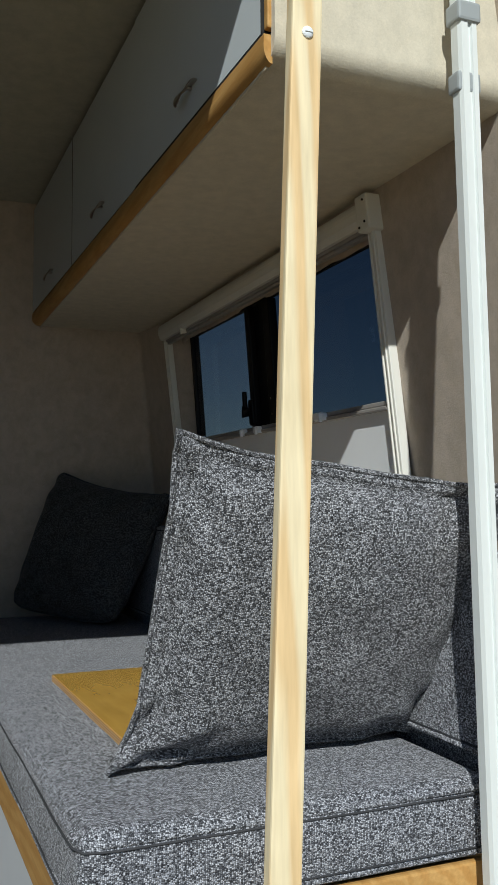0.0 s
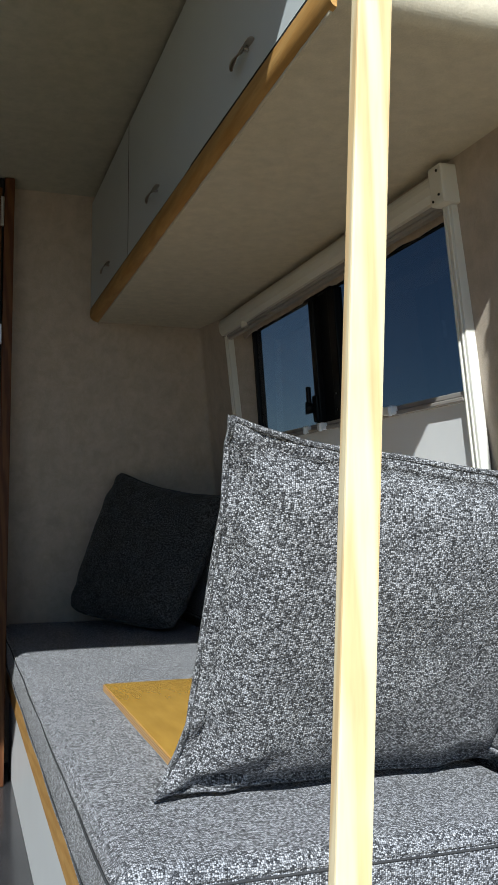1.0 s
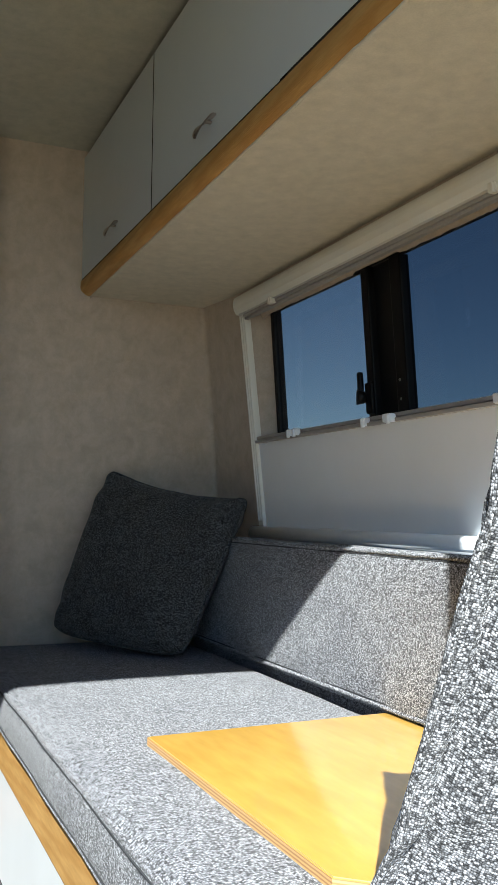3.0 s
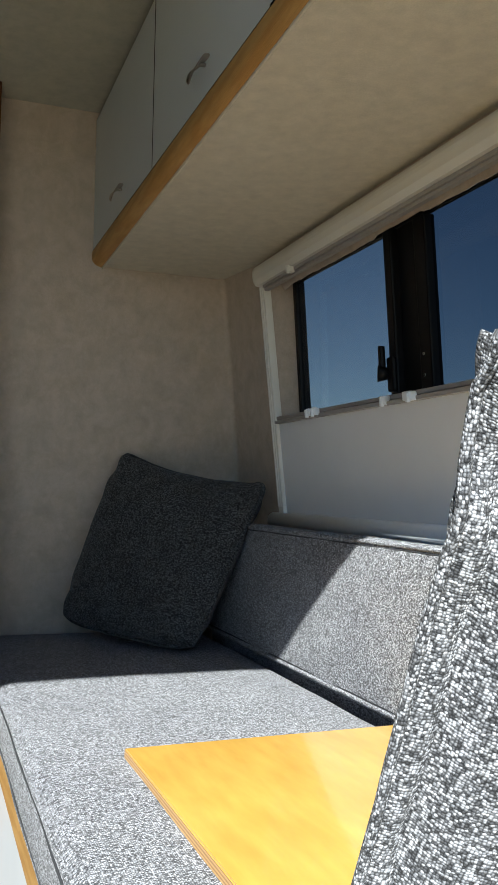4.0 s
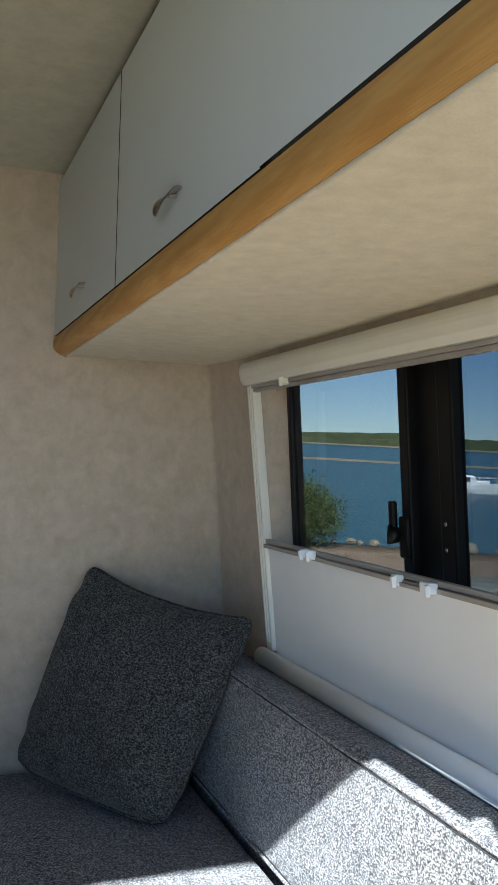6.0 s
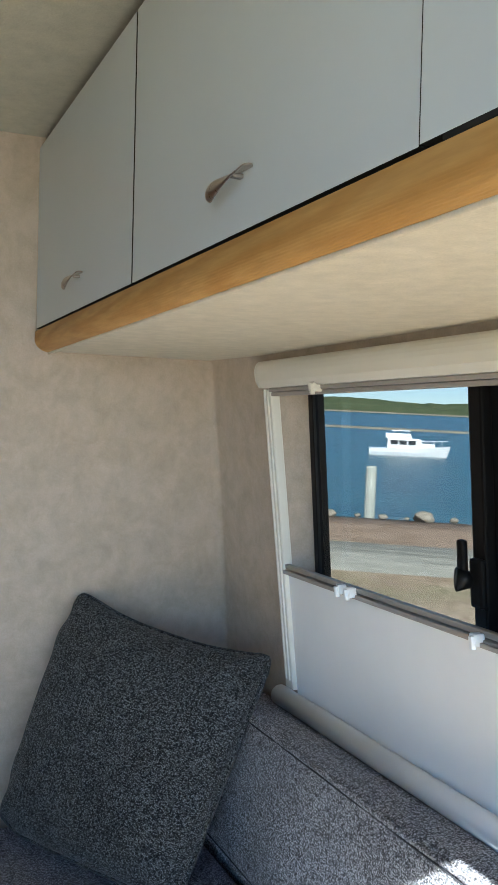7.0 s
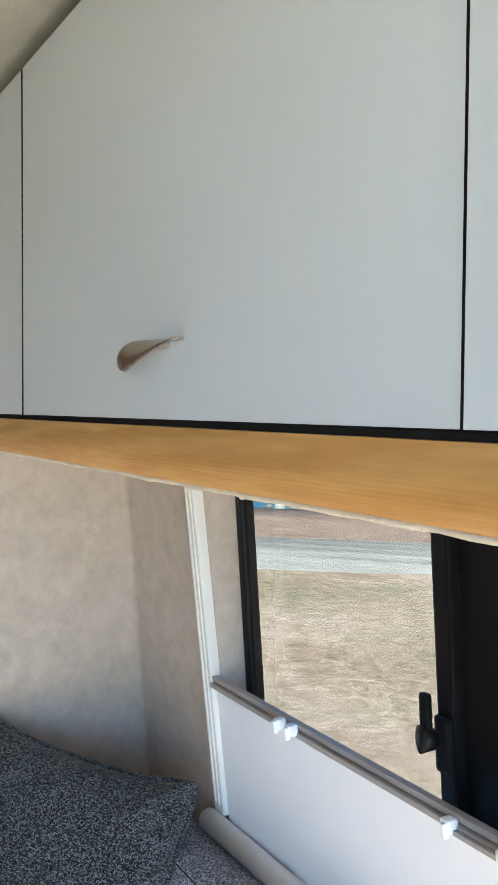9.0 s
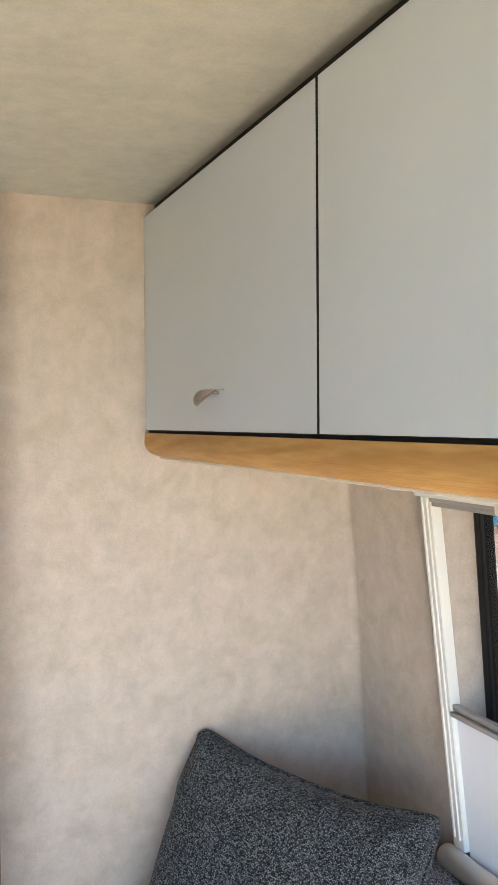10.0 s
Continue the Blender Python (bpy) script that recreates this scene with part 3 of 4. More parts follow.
part("screen_bar", bbox((0.000, BY0 + 0.033, 1.329), (0.012, BR1 - 0.033, 1.336), 0.0015), BAR_GREY, blind, "grey insect screen bar")
part("screen_bar", bbox((-0.004, BY0 + 0.033, 1.3365), (0.012, BR1 - 0.033, 1.3435), 0.0015), BAR_GREY, blind, "grey insect screen bar")
zr = 0.757
part("roller_tube", rel(blind, tube([(bx(zr) - 0.014, BY0 - 0.004, zr), (bx(zr) - 0.014, BY1 + 0.014, zr)], 0.0190, 24)), CLIP_WHITE, blind, "white roller casing", True)
for y, z, w in ((-0.469, 1.009, 0.011), (-0.499, 1.009, 0.013), (-0.816, 1.005, 0.014), (-0.905, 1.005, 0.028), (-1.250, 1.007, 0.04), (-0.430, 1.342, 0.022), (-1.280, 1.345, 0.022)):
    c = part("clip", bbox((-0.016, y - w / 2, z - 0.010), (0.000, y + w / 2, z + 0.007), 0.003), CLIP_WHITE if z < 1.2 else BLIND_FRAME, blind, "white plastic clip" if z < 1.2 else "cream plastic clip")
    part("clip_tab", bbox((-0.021, y - w / 2 + 0.002, z - 0.014), (-0.013, y - w / 2 + 0.009, z + 0.004), 0.002), CLIP_WHITE if z < 1.2 else BLIND_FRAME, c)
part("clip_bridge", bbox((-0.010, -0.892, 0.994), (-0.003, -0.822, 1.001), 0.002), BAR_GREY, blind)

cap = part("end_bracket", bbox((-0.022, BY0 - 0.006, 1.330), (0.014, BY0 + 0.036, 1.397), 0.004), BLIND_FRAME, blind)
for y, z in ((BY0 + 0.006, 1.386), (BY0 + 0.006, 1.345), (BY0 + 0.026, 1.338)):
    part("screw", rel(blind, tube([blean(Vector((-0.024, y, z))), blean(Vector((-0.020, y, z)))], 0.0023, 10)), BLACK, cap)

# ---- bench ----
bench = thing("bench_base", (0.1, -0.9, 0.0), "white bench base with a varnished wooden edge", "bench")
XB, YB = -0.238, -1.925
part("front_panel", rel(bench, box((XB + 0.008, YB + 0.012, 0.001), (XB + 0.024, 0.10, 0.236), 0.001)), WHITE_PANEL, bench)
part("end_panel", rel(bench, box((XB + 0.026, YB + 0.012, 0.001), (0.42, YB + 0.028, 0.236), 0.001)), WHITE_PANEL, bench)
part("top_board", rel(bench, box((XB + 0.010, YB + 0.014, 0.30), (0.44, 0.10, 0.328), 0.001)), PLY_EDGE, bench)
part("wood_edge", rel(bench, box((XB, YB, 0.238), (XB + 0.016, 0.10, 0.332), 0.004)), TRIM_WOOD, bench, "varnished wooden edge")
part("wood_edge", rel(bench, box((XB + 0.017, YB, 0.238), (0.42, YB + 0.016, 0.332), 0.004)), TRIM_WOOD, bench, "varnished wooden edge")

seat = thing("seat_cushion", (0.1, -0.9, 0.333), "grey tweed seat cushion with corded seams on the bench", "cushion")
SX0, SX1, SY0, SY1, SZ0, SZ1 = -0.250, 0.328, -1.925, 0.115, 0.334, 0.444
unwrap(part("pad", rel(seat, padded((SX0, SY0, SZ0), (SX1, SY1, SZ1), 0.022, 0.05, 0.005, 0.002, 1.0)), SEAT, seat, "", True))


def seam(z, r, inset):
    """A line round the near end and the front of the seat cushion."""
    x0, y0 = SX0 + inset, SY0 + inset
    pts = [(SX1 - (SX1 - x0 - 0.05) * k / 5, y0) for k in range(6)] + [(x0 + 0.03, y0 + 0.0005), (x0 + 0.010, y0 + 0.008), (x0 + 0.001, y0 + 0.03)] + [(x0 - 0.001 * math.sin(k), y0 + 0.05 + (SY1 - y0 - 0.05) * k / 30) for k in range(31)]
    return tube([(x, y, z + 0.0004 * math.sin(2.3 * i)) for i, (x, y) in enumerate(pts)], r, 8)


for z, r, inset, mat in ((SZ1 - 0.014, 0.0046, -0.0004, SEAT), (SZ1 - 0.0205, 0.0016, -0.0046, PIPING), (SZ0 + 0.012, 0.0046, -0.0004, SEAT), (SZ0 + 0.0185, 0.0014, -0.0046, PIPING)):
    unwrap(part("piping" if mat == SEAT else "stitching", rel(seat, seam(z, r, inset)), mat, seat, "", True))

back = thing("back_cushion", (0.40, -0.95, 0.447), "grey tweed backrest cushion leaning on the window wall", "cushion")


def recline(bm):
    """The backrest leans towards the wall at its top."""
    for v in bm.verts:
        v.co.z -= 0.13 * max(0.0, v.co.x - 0.365) * max(0.0, v.co.z - 0.452) / 0.3
        v.co.x += 0.075 * (v.co.z - 0.452) - 0.034
    return rel(back, bm)


unwrap(part("pad", recline(padded((0.352, -1.905, 0.462), (0.462, 0.03, 0.746), 0.014, 0.05, 0.006, 0.003, 5.0)), BACK, back, "", True))
unwrap(part("lower_edge", rel(back, box((0.348, -1.895, 0.336), (0.425, 0.02, 0.470), 0.004)), BACK, back))
for x, z in ((0.3545, 0.742), (0.3535, 0.470)):
    line = [(x - 0.002, -1.90 + 0.08 * k, z + 0.0004 * math.sin(3 * k)) for k in range(25)]
    unwrap(part("piping", recline(tube(line, 0.0044, 8)), BACK, back, "", True))
    part("stitching", recline(tube([(p - 0.001, q, r - 0.007 if r > 0.6 else r + 0.006) for p, q, r in line], 0.0014, 6)), PIPING, back, "", True)
unwrap(part("piping", recline(tube([(0.354, -1.907, 0.472), (0.354, -1.909, 0.60), (0.356, -1.907, 0.74), (0.37, -1.907, 0.748), (0.45, -1.907, 0.748)], 0.0042, 8)), BACK, back, "", True))


# ---- pillows ----
def pillow(corners, thick, flange, pinch, ear, seed, mat, name, label, cord):
    """A scatter cushion between four corners (top left, top right, bottom left, bottom right)."""
    tl, tr, bl, br = [Vector(c) for c in corners]
    base = (bl + br) / 2
    e = thing(name, base, label, "cushion")
    normal = ((tr - bl).cross(tl - br)).normalized()
    n = 44
    bm = bmesh.new()

    def spot(u, v, side):
        su, sv = u, v
        k = 1 - 0.085 * (abs(u) * abs(v)) ** 4 if not flange else 1
        u, v = u * k, v * k
        pl, pr, pt, pb = pinch
        pu = u * (1 - (pl * (0.25 + 0.5 * (1 - v)) if u < 0 else pr) * (1 - abs(v) ** ear))
        pv = v * (1 - (pb if v < 0 else pt) * (1 - abs(u) ** ear))
        p = (tl * (1 - pu) + tr * (1 + pu)) / 2 * (1 + pv) / 2 + (bl * (1 - pu) + br * (1 + pu)) / 2 * (1 - pv) / 2
        lim = 1 - flange
        a, b = min(1, abs(su) / lim), min(1, abs(sv) / lim)
        h = thick * (max(0, 1 - a ** 2.6) * max(0, 1 - b ** 2.6)) ** (0.33 if flange else 0.38)
        q = Vector((su * 2.2 + seed, sv * 2.2, side * 3.0))
        near = min(1, (1 - a) * 4) * min(1, (1 - b) * 4)
        h += near * (0.010 * noise.noise(q) + 0.004 * noise.noise(q * 2.7))
        edge = max(abs(su), abs(sv))
        if flange and edge > lim:
            h += 0.0075 * math.sin(math.pi * min(1, (edge - lim) / flange)) + 0.001
        # gathered folds that run in from the corners
        cr = max(0, a + b - 1.15)
        h += 0.010 * cr * math.sin(16 * (su - sv * (1 if su * sv > 0 else -1)) + seed)
        wave = 0.006 * noise.noise(Vector((su * 3 + seed, sv * 3, 5.0))) * max(a, b) ** 3
        return p + normal * (side * max(h, 0.0012) + wave) - base

    grids = {}
    ticks = [math.sin(math.pi / 2 * (2 * k / n - 1)) for k in range(n + 1)]
    for side in (1, -1):
        for i, u in enumerate(ticks):
            for j, v in enumerate(ticks):
                rim = i in (0, n) or j in (0, n)
                if rim and side == -1:
                    grids[(-1, i, j)] = grids[(1, i, j)]
                    continue
                grids[(side, i, j)] = bm.verts.new(spot(u, v, side))
    cloth = bm.loops.layers.uv.new("cloth")
    for side in (1, -1):
        run = {}
        for i in range(n + 1):
            for j in range(n + 1):
                here = grids[(side, i, j)].co
                pu = run[(i - 1, j)][0] + (here - grids[(side, i - 1, j)].co).length if i else 0.0
                pv = run[(i, j - 1)][1] + (here - grids[(side, i, j - 1)].co).length if j else 0.0
                run[(i, j)] = (pu, pv)
        for i in range(n):
            for j in range(n):
                keys = [(i, j), (i + 1, j), (i + 1, j + 1), (i, j + 1)]
                keys = keys if side == 1 else keys[::-1]
                face = bm.faces.new([grids[(side, a, b)] for a, b in keys])
                for lo, key in zip(face.loops, keys):
                    lo[cloth].uv = (run[key][0] - run[(n // 2, key[1])][0] if (n // 2, key[1]) in run else 0, run[key][1] - run[(key[0], n // 2)][1])
    rim = [grids[(1, i, 0)].co.copy() for i in range(n)] + [grids[(1, n, j)].co.copy() for j in range(n)] + [grids[(1, i, n)].co.copy() for i in range(n, 0, -1)] + [grids[(1, 0, j)].co.copy() for j in range(n, 0, -1)]
    part("cover", bm, mat, e, "", True)
    if cord:
        cord_cloth(part("piping", tube(rim, cord, 8, closed=True), mat, e, "", True), 8, cord)
    return e


pillow([(-0.127, -1.908, 0.914), (0.404, -1.886, 0.848), (-0.172, -1.735, 0.462), (0.342, -1.702, 0.458)], 0.064, 0.11, (0.10, -0.02, 0.07, -0.01), 5, 2.0, PILLOW,
       "pillow", "grey tweed pillow with a flat hem leaning on the post", 0.004)
pillow([(0.112, 0.070, 0.951), (0.416, -0.262, 0.862), (-0.066, 0.028, 0.485), (0.190, -0.352, 0.455)], 0.08, 0.0, (0.05, 0.08, 0.21, 0.02), 3, 9.0, PILLOW_DARK,
       "pillow", "dark grey tweed pillow propped in the corner", 0.006)

# ---- loose board on the seat ----
board = thing("plywood_board", (0.1, -1.35, 0.447), "varnished plywood board lying on the seat cushion", "board")
out = [(-0.122, -1.040), (-0.116, -1.622), (-0.079, -1.655), (0.345, -1.662), (0.345, -1.145), (0.330, -1.045), (0.322, -1.035)]
bm = prism(out, 0.4455, 0.4615, "z")
bmesh.ops.bevel(bm, geom=[e for e in bm.edges if abs(e.verts[0].co.z - e.verts[1].co.z) < 1e-4], offset=0.0015, segments=2, affect="EDGES")
for f in bm.faces:
    f.material_index = 0 if f.normal.z > 0.7 else 1
slab = part("slab", rel(board, bm), [PLY_TOP, PLY_EDGE], board)

# ---- post and rail at the rear opening ----
post = thing("timber_post", (0.0, -1.955, 0.0), "pale pine post screwed to the cabinet end", "post")


def post_lean(v):
    return Vector((v.x + 0.037 * (v.z - 1.12), v.y, v.z))


part("batten", rel(post, box((-0.0105, -1.980, 0.001), (0.0318, -1.960, Z_CEIL - 0.004), 0.003, 2, warp=post_lean)), PINE, post)
bm = bmesh.new()
sp = post_lean(Vector((0.011, -1.981, 1.418)))
bmesh.ops.create_uvsphere(bm, u_segments=16, v_segments=8, radius=0.008, matrix=Matrix.Translation(sp) @ Matrix.Diagonal((1, 0.45, 1, 1)))
box((sp.x - 0.005, sp.y - 0.0045, sp.z - 0.001), (sp.x + 0.005, sp.y - 0.002, sp.z + 0.001), bm=bm)
part("screw", rel(post, bm), CLIP_WHITE, post, "round white screw cap")

rail = thing("upright_rail", (0.28, -1.96, 0.0), "white aluminium channel rail clamped upright at the opening", "rail")


def rail_lean(v):
    return Vector((v.x - 0.001 - 0.020 * (v.z - 1.2), v.y, v.z))


prof = [(0.258, -1.972), (0.262, -1.978), (0.276, -1.978), (0.278, -1.974), (0.284, -1.974), (0.286, -1.978), (0.296, -1.978), (0.299, -1.972), (0.299, -1.957), (0.258, -1.957)]
prof = [(0.2795 + 0.74 * (x - 0.2785), y) for x, y in prof]
part("channel", rel(rail, prism(prof, 0.001, Z_CEIL - 0.004, "z", warp=rail_lean)), RAIL_WHITE, rail)
for z, d in ((1.500, 0.0), (1.402, 0.006)):
    bm = box((0.2605, -1.982 + d, z - 0.014), (0.2985, -1.950, z + 0.014), 0.004, 2, warp=rail_lean)
    part("clamp", rel(rail, bm), CLAMP_GREY, rail, "grey plastic clamp")

# ---- tall cupboard beside the end wall ----
cup = thing("tall_cupboard", (-0.6, -0.1, 0.0), "dark cupboard with a brown wooden edge by the end wall", "cupboard")
part("stile", rel(cup, box((-0.285, -0.10, 0.001), (-0.255, -0.001, Z_CEIL - 0.003), 0.003)), DARK_WOOD, cup)
part("body", rel(cup, box((-1.45, -0.09, 0.001), (-0.286, -0.001, Z_CEIL - 0.003), 0.003)), BLACK_GAP, cup)
cd = part("door", rel(cup, box((-1.0, -0.108, 0.05), (-0.292, -0.092, 1.78), 0.003)), DARK_WOOD, cup)
part("hinge", rel(cup, box((-0.296, -0.116, 1.66), (-0.286, -0.100, 1.75), 0.002)), SCREW_STEEL, cd)
part("hinge", rel(cup, box((-0.296, -0.116, 1.30), (-0.286, -0.100, 1.36), 0.002)), SCREW_STEEL, cd)

# ---- outside: the camper stands on ground that falls a little ----
D = Vector((-0.22, 0.975, 0.0))
OUT = Matrix.Translation((-0.3, -1.6, -0.45)) @ Matrix.Rotation(radians(2.1), 4, Vector((0.975, 0.22, 0.0))) @ Matrix.Rotation(radians(-38), 4, "Z")
EDGE, WATER_Z, SKEW = 14.2, -4.2, 0.10


def outside(name, bm, mats, label, category, kind="", smooth=False):
    ob = link(name, bm, mats, None, "", smooth)
    ob.matrix_world = OUT
    return tagged(ob, label, category, kind=kind)


bm = bmesh.new()
xs = [-400, -120, -40] + [-20 + 0.8 * k for k in range(51)] + [40, 120, 400]
ys = [-400, -120, -40, -15, -8] + [-4 + 0.35 * k for k in range(52)]
grid = [[bm.verts.new((x, y + (SKEW * max(-20, min(20, x)) if y > 4 else 0), (0.03 * noise.noise(Vector((x * 0.5, y * 0.5, 0))) if y > 4 else -0.02))) for x in xs] for y in ys if y <= EDGE - 2.9]
low = [[bm.verts.new((x, y + SKEW * max(-20, min(20, x)) + 0.12 * noise.noise(Vector((x * 0.8, y, 3))), z)) for x in xs] for y, z in ((EDGE - 2.8, -0.02), (EDGE - 1.4, 0.0), (EDGE, -0.05), (EDGE + 0.25, -0.5), (EDGE + 2.5, WATER_Z - 0.6))]
allrows = grid + low
for p, q in zip(allrows, allrows[1:]):
    for i in range(len(xs) - 1):
        f = bm.faces.new((p[i], p[i + 1], q[i + 1], q[i]))
        f.material_index = 1 if p in low else 0
outside("ground", bm, [GRASS, BANK], "dry patchy grass with a brown bank edge", "ground", "structure", True)
bm = bmesh.new()
prow = []
for k in range(81):
    x = -40 + k
    sk = SKEW * max(-20, min(20, x))
    prow.append([bm.verts.new((x, 9.3 + 1.2 * sk + 0.10 * noise.noise(Vector((x * 0.6, 0, 1))), -0.03)), bm.verts.new((x, 9.45 + 1.2 * sk + 0.10 * noise.noise(Vector((x * 0.6, 0, 1))), 0.05)), bm.verts.new((x, 11.05 + sk + 0.15 * noise.noise(Vector((x * 0.4, 3, 1))), 0.035)), bm.verts.new((x, 11.25 + sk, -0.05))])
for p, q in zip(prow, prow[1:]):
    for i in range(3):
        bm.faces.new((p[i], q[i], q[i + 1], p[i + 1]))
bmesh.ops.recalc_face_normals(bm, faces=bm.faces)
outside("path", bm, PATH_MAT, "pale gravel path along the shore", "path", "structure", True)
bm = mesh_of([(-4000, EDGE + 0.5, WATER_Z), (4000, EDGE + 0.5, WATER_Z), (4000, 4500, WATER_Z), (-4000, 4500, WATER_Z)], [(0, 1, 2, 3)])
outside("water", bm, WATER, "blue harbour water with small waves", "water", "structure")

# far shore with woods, and a low sand spit
bm = bmesh.new()
tops = []
for k in range(241):
    x = -900 + 7.5 * k
    h = 13.5 + 3.5 * noise.noise(Vector((x * 0.012, 0, 0))) + 2.2 * noise.noise(Vector((x * 0.07, 1, 0))) + 1.0 * noise.noise(Vector((x * 0.3, 2, 0)))
    tops.append([bm.verts.new((x, 900, WATER_Z + 1.2)), bm.verts.new((x, 903, WATER_Z + 0.55 * h)), bm.verts.new((x, 912, WATER_Z + h)), bm.verts.new((x, 960, WATER_Z + h * 0.9)), bm.verts.new((x, 990, WATER_Z))])
for p, q in zip(tops, tops[1:]):
    for i in range(4):
        bm.faces.new((p[i], q[i], q[i + 1], p[i + 1]))
bmesh.ops.recalc_face_normals(bm, faces=bm.faces)
outside("backdrop", bm, WOODS, "low wooded far shore across the water", "far woods", "structure")
outside("shoreline", box((-900, 893, WATER_Z - 1), (900, 901, WATER_Z + 1.4), 0.3), SAND, "thin sandy beach of the far shore", "beach", "structure")
bm = prism([(238, WATER_Z - 0.5), (240, WATER_Z + 0.45), (243, WATER_Z + 0.5), (246, WATER_Z - 0.5)], -160, 60, "x")
outside("sand_spit", bm, SAND, "long low breakwater in the harbour", "breakwater", "structure")

# rocks on the bank's edge
for k, (x, s) in enumerate(((-0.55, 0.13), (1.15, 0.11), (1.75, 0.13), (-2.4, 0.07), (0.4, 0.05), (2.9, 0.2), (4.4, 0.2))):
    bm = bmesh.new()
    bmesh.ops.create_icosphere(bm, subdivisions=3, radius=s)
    for v in bm.verts:
        v.co *= 1 + 0.35 * noise.noise(v.co / s * 1.3 + Vector((k * 5, 0, 0)))
        v.co = Vector((v.co.x * 1.25, v.co.y, v.co.z * 0.75))
    ob = outside("rock", bm, STONE, "pale weathered rock on the bank's edge", "rock")
    ob.matrix_world = OUT @ Matrix.Translation((x, EDGE - 0.05 + SKEW * x, 0.0 + s * 0.2))
    ob["group"] = "rocks on the bank"

rnd = random.Random(3)
for k in range(26):
    s = rnd.uniform(0.04, 0.10)
    bm = bmesh.new()
    bmesh.ops.create_icosphere(bm, subdivisions=2, radius=s)
    for v in bm.verts:
        v.co *= 1 + 0.4 * noise.noise(v.co / s * 1.5 + Vector((k * 7, 2, 0)))
        v.co.z *= 0.7
    ob = outside("stone", bm, STONE, "small pale stone on the bank's edge", "stone")
    x = -3.5 + 0.37 * k + rnd.uniform(-0.15, 0.15)
    ob.matrix_world = OUT @ Matrix.Translation((x, EDGE - 0.02 + SKEW * x + rnd.uniform(-0.1, 0.06), -0.03 + s * 0.3))
    ob["group"] = "stones on the bank"

# mooring pile
pile = outside("mooring_pile", tube([(0, 0, WATER_Z - 1), (0.02, 0, -2), (0, 0, 0.36), (0, 0, 0.40)], lambda s: 0.125 if s < 0.9 else 0.10, 16), PILE, "weathered wooden mooring pile standing in the water", "pile")
pile.matrix_world = OUT @ Matrix.Translation((20 * math.sin(radians(32.2 - 38)), 20 * math.cos(radians(5.8)), 0))


# motor cruiser
def cruiser(m):
    e = tagged(new("motor_cruiser"), "white motor cruiser with a flybridge moored on the water", "boat")
    e.matrix_world = m
    L = 9.6
    bm, rows = bmesh.new(), []
    for k in range(13):
        s = k / 12
        x = -L / 2 + L * s
        w = 1.45 * (1 - max(0, (s - 0.45) / 0.55) ** 2.2) + 0.02
        top = 0.85 + 0.55 * s ** 2
        rows.append([bm.verts.new((x, -w * 0.8, -0.3)), bm.verts.new((x + 0.25 * s, -w, top * 0.5)), bm.verts.new((x + 0.5 * s, -w * 1.02, top)), bm.verts.new((x + 0.5 * s, w * 1.02, top)), bm.verts.new((x + 0.25 * s, w, top * 0.5)), bm.verts.new((x, w * 0.8, -0.3))])
    for p, q in zip(rows, rows[1:]):
        for i in range(5):
            bm.faces.new((p[i], p[i + 1], q[i + 1], q[i]))
    bm.faces.new(rows[0]), bm.faces.new(rows[-1][::-1])
    bmesh.ops.recalc_face_normals(bm, faces=bm.faces)
    part("hull", bm, BOAT_WHITE, e)
    taper = lambda v: Vector((v.x - 0.35 * max(0, v.z - 1.0) * (1 if v.x > 0 else -0.1), v.y * (1 - 0.08 * (v.z - 1)), v.z))
    cabin = part("cabin", box((-2.6, -1.15, 0.9), (1.9, 1.15, 2.15), 0.08, 2, warp=taper), BOAT_WHITE, e)
    for x0, x1 in ((-2.2, -1.3), (-1.1, -0.2), (0.0, 0.9)):
        for y in (-1.14, 1.10):
            part("window", box((x0, y, 1.40), (x1, y + 0.06, 1.95), 0.02), BOAT_DARK, cabin)
    part("windscreen", box((1.45, -0.9, 1.45), (1.66, 0.9, 1.95), 0.02, warp=taper), BOAT_DARK, cabin)
    fly = part("flybridge", box((-2.9, -1.1, 2.15), (0.9, 1.1, 2.75), 0.08, 2, warp=taper), BOAT_WHITE, e)
    part("canopy", box((-2.1, -0.95, 3.05), (0.2, 0.95, 3.17), 0.05), BOAT_WHITE, e)
    for x in (-1.8, 0.0):
        for y in (-0.85, 0.85):
            part("canopy_post", tube([(x, y, 2.45), (x, y, 3.07)], 0.03, 6), BOAT_WHITE, e)
    part("foredeck_house", box((1.5, -0.8, 0.95), (3.3, 0.8, 1.6), 0.15, 2), BOAT_WHITE, e)
    for y in (-1.0, 1.0):
        part("bow_rail", tube([(1.5, y, 1.9), (3.6, y * 0.8, 1.95), (4.9, y * 0.1, 2.05)], 0.025, 6), BOAT_WHITE, e)
        for x in (2.2, 3.2, 4.2):
            part("rail_post", tube([(x, y * (1 - 0.1 * (x - 1.5)), 1.1), (x, y * (1 - 0.1 * (x - 1.5)), 1.93)], 0.02, 6), BOAT_WHITE, e)
    part("mast", tube([(-0.9, 0, 3.1), (-0.95, 0, 3.6)], 0.03, 6), BOAT_WHITE, e)
    return e


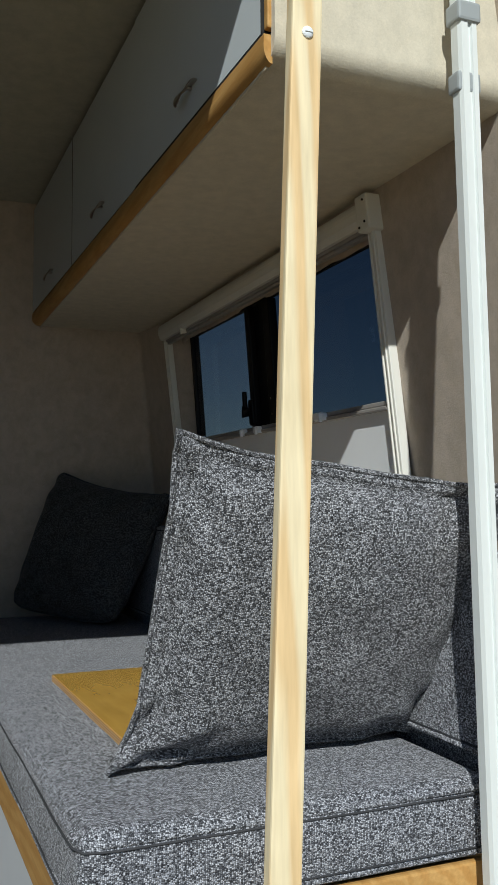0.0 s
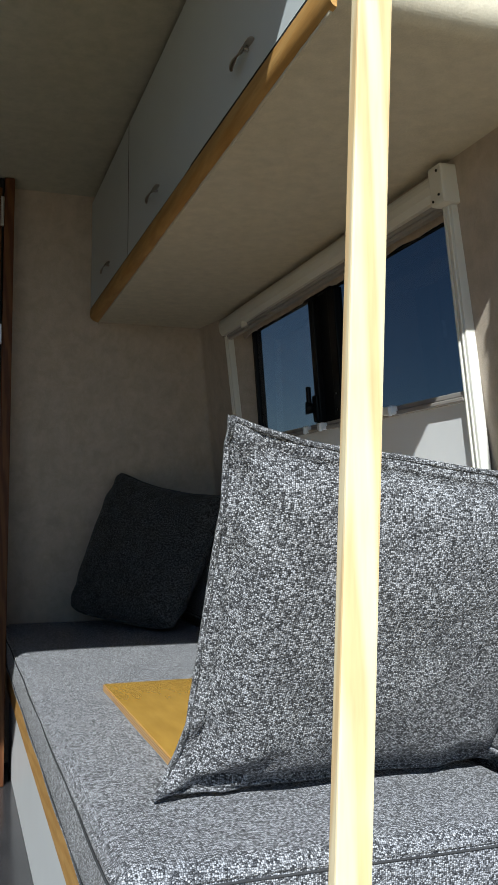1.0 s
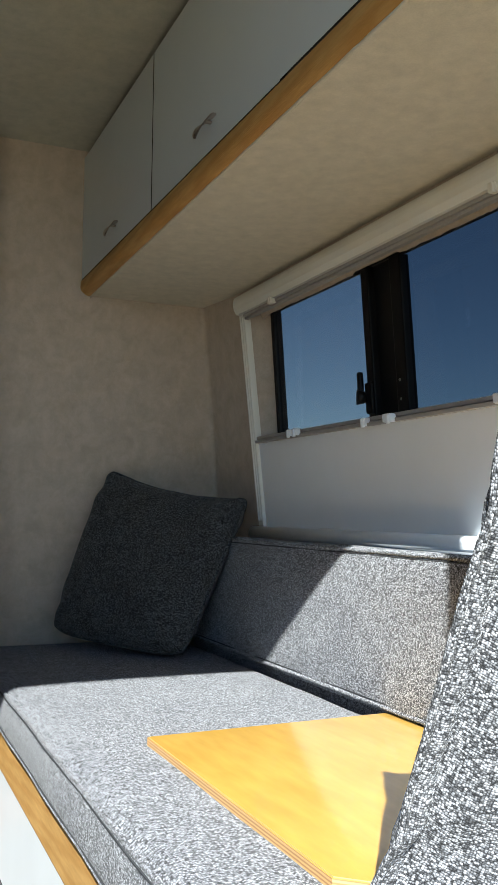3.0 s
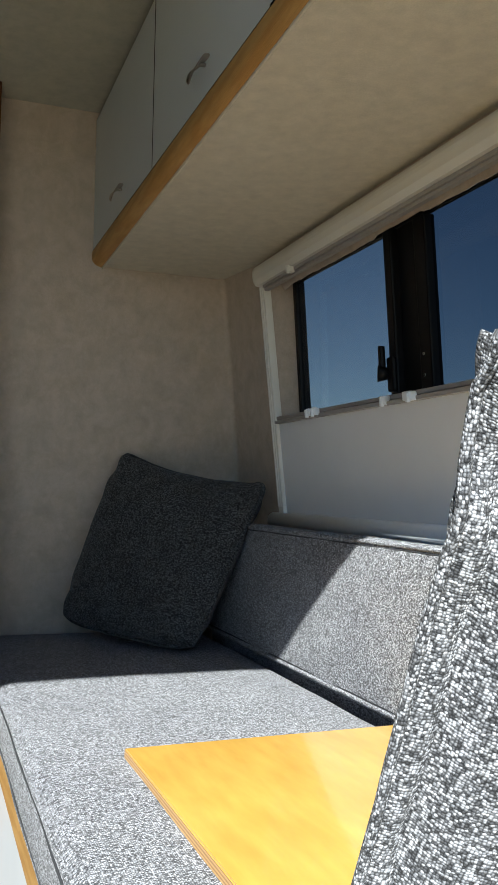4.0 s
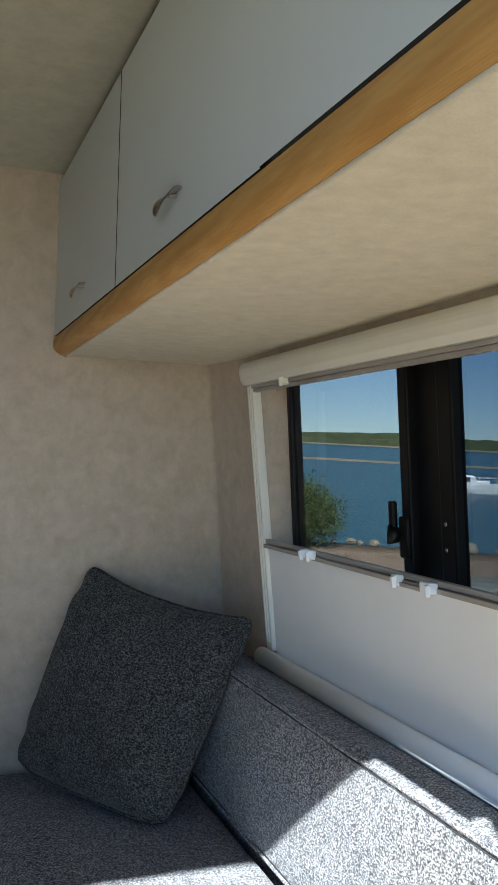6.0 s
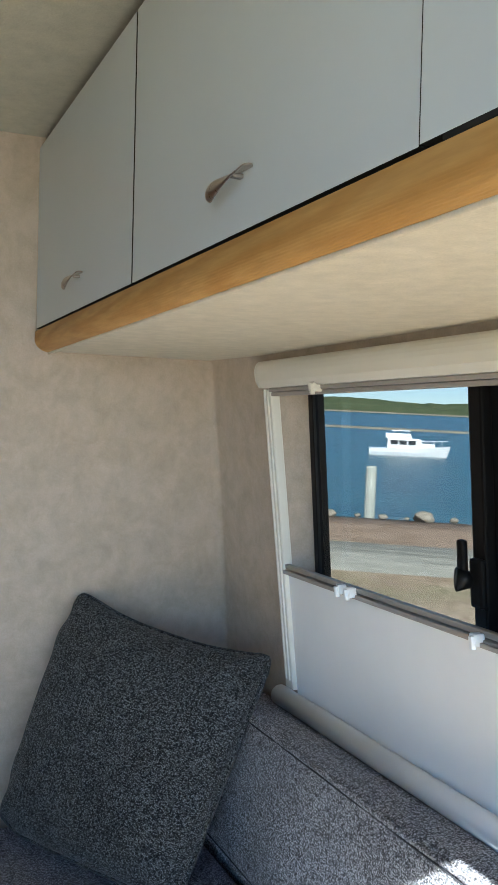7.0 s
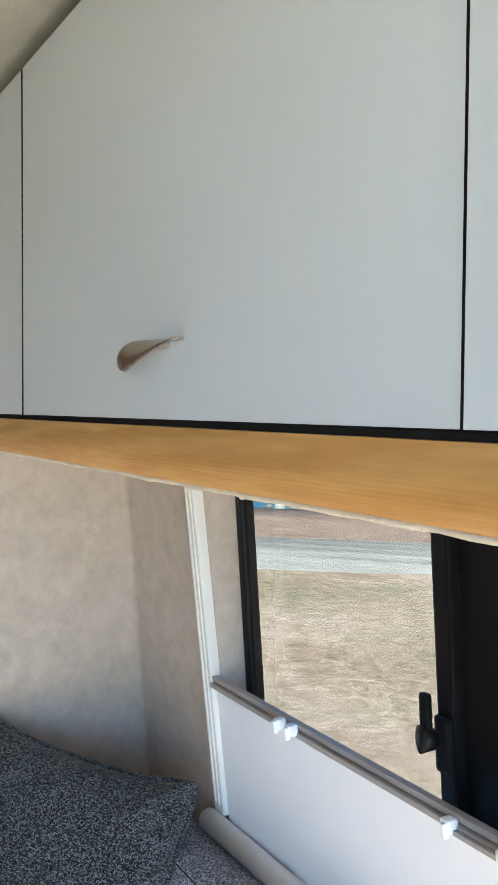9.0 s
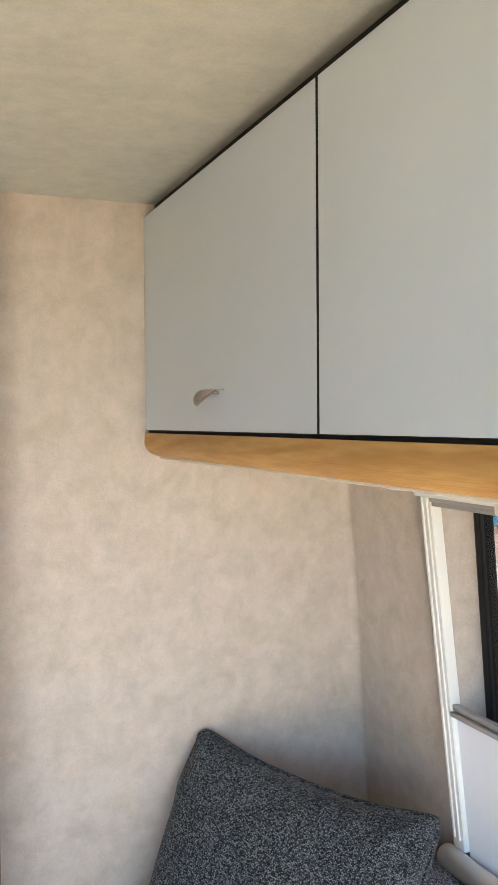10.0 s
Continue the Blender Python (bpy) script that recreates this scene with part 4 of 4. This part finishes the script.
a = radians(34.4 - 38)
cruiser(OUT @ Matrix.Translation((113 * math.sin(a), 113 * math.cos(a), WATER_Z)) @ Matrix.Rotation(radians(8), 4, "Z"))
cruiser(OUT @ Matrix.Translation((118 * math.sin(a) + 19, 128 * math.cos(a), WATER_Z)) @ Matrix.Rotation(radians(15), 4, "Z"))


# bush on the bank
def bush(m, r, seed):
    rnd = random.Random(seed)
    e = tagged(new("bush"), "dense green bush growing on the bank", "bush")
    e.matrix_world = m
    stems = bmesh.new()
    verts, faces = [], []
    for k in range(9):
        a, tilt = rnd.uniform(0, 6.28), rnd.uniform(0.15, 0.7)
        tip = Vector((math.cos(a) * tilt * r, math.sin(a) * tilt * r, r * rnd.uniform(0.6, 0.9)))
        tube([(0, 0, -0.1), tip * 0.5 + Vector((0, 0, 0.1)), tip], lambda s: 0.03 * (1 - 0.8 * s), 6, bm=stems)
    for k in range(300):
        d = Vector((rnd.gauss(0, 1), rnd.gauss(0, 1), rnd.gauss(0, 0.8))).normalized()
        c = Vector((d.x * r * rnd.uniform(0.5, 1.05), d.y * r * rnd.uniform(0.5, 1.05), r * 0.48 + d.z * r * rnd.uniform(0.3, 0.56)))
        if c.z < 0.05:
            c.z = rnd.uniform(0.05, 0.3)
        for j in range(110):
            p = c + Vector((rnd.gauss(0, 1), rnd.gauss(0, 1), rnd.gauss(0, 1))) * 0.13
            s = rnd.uniform(0.022, 0.042)
            u = Vector((rnd.gauss(0, 1), rnd.gauss(0, 1), rnd.gauss(0, 1))).normalized()
            w = u.orthogonal().normalized()
            w.rotate(Matrix.Rotation(rnd.uniform(0, 6.28), 3, u))
            i = len(verts)
            verts += [p - w * s, p + u.cross(w) * s * 0.42, p + w * s, p - u.cross(w) * s * 0.42]
            faces.append((i, i + 1, i + 2, i + 3))
    part("stems", stems, BARK, e)
    part("crown", mesh_of(verts, faces), LEAF, e)
    return e


for x, y, r, s in ((-3.75, 12.95, 1.2, 4), (-5.5, 12.5, 1.35, 8)):
    bush(OUT @ Matrix.Translation((x, y, -0.16)), r, s)
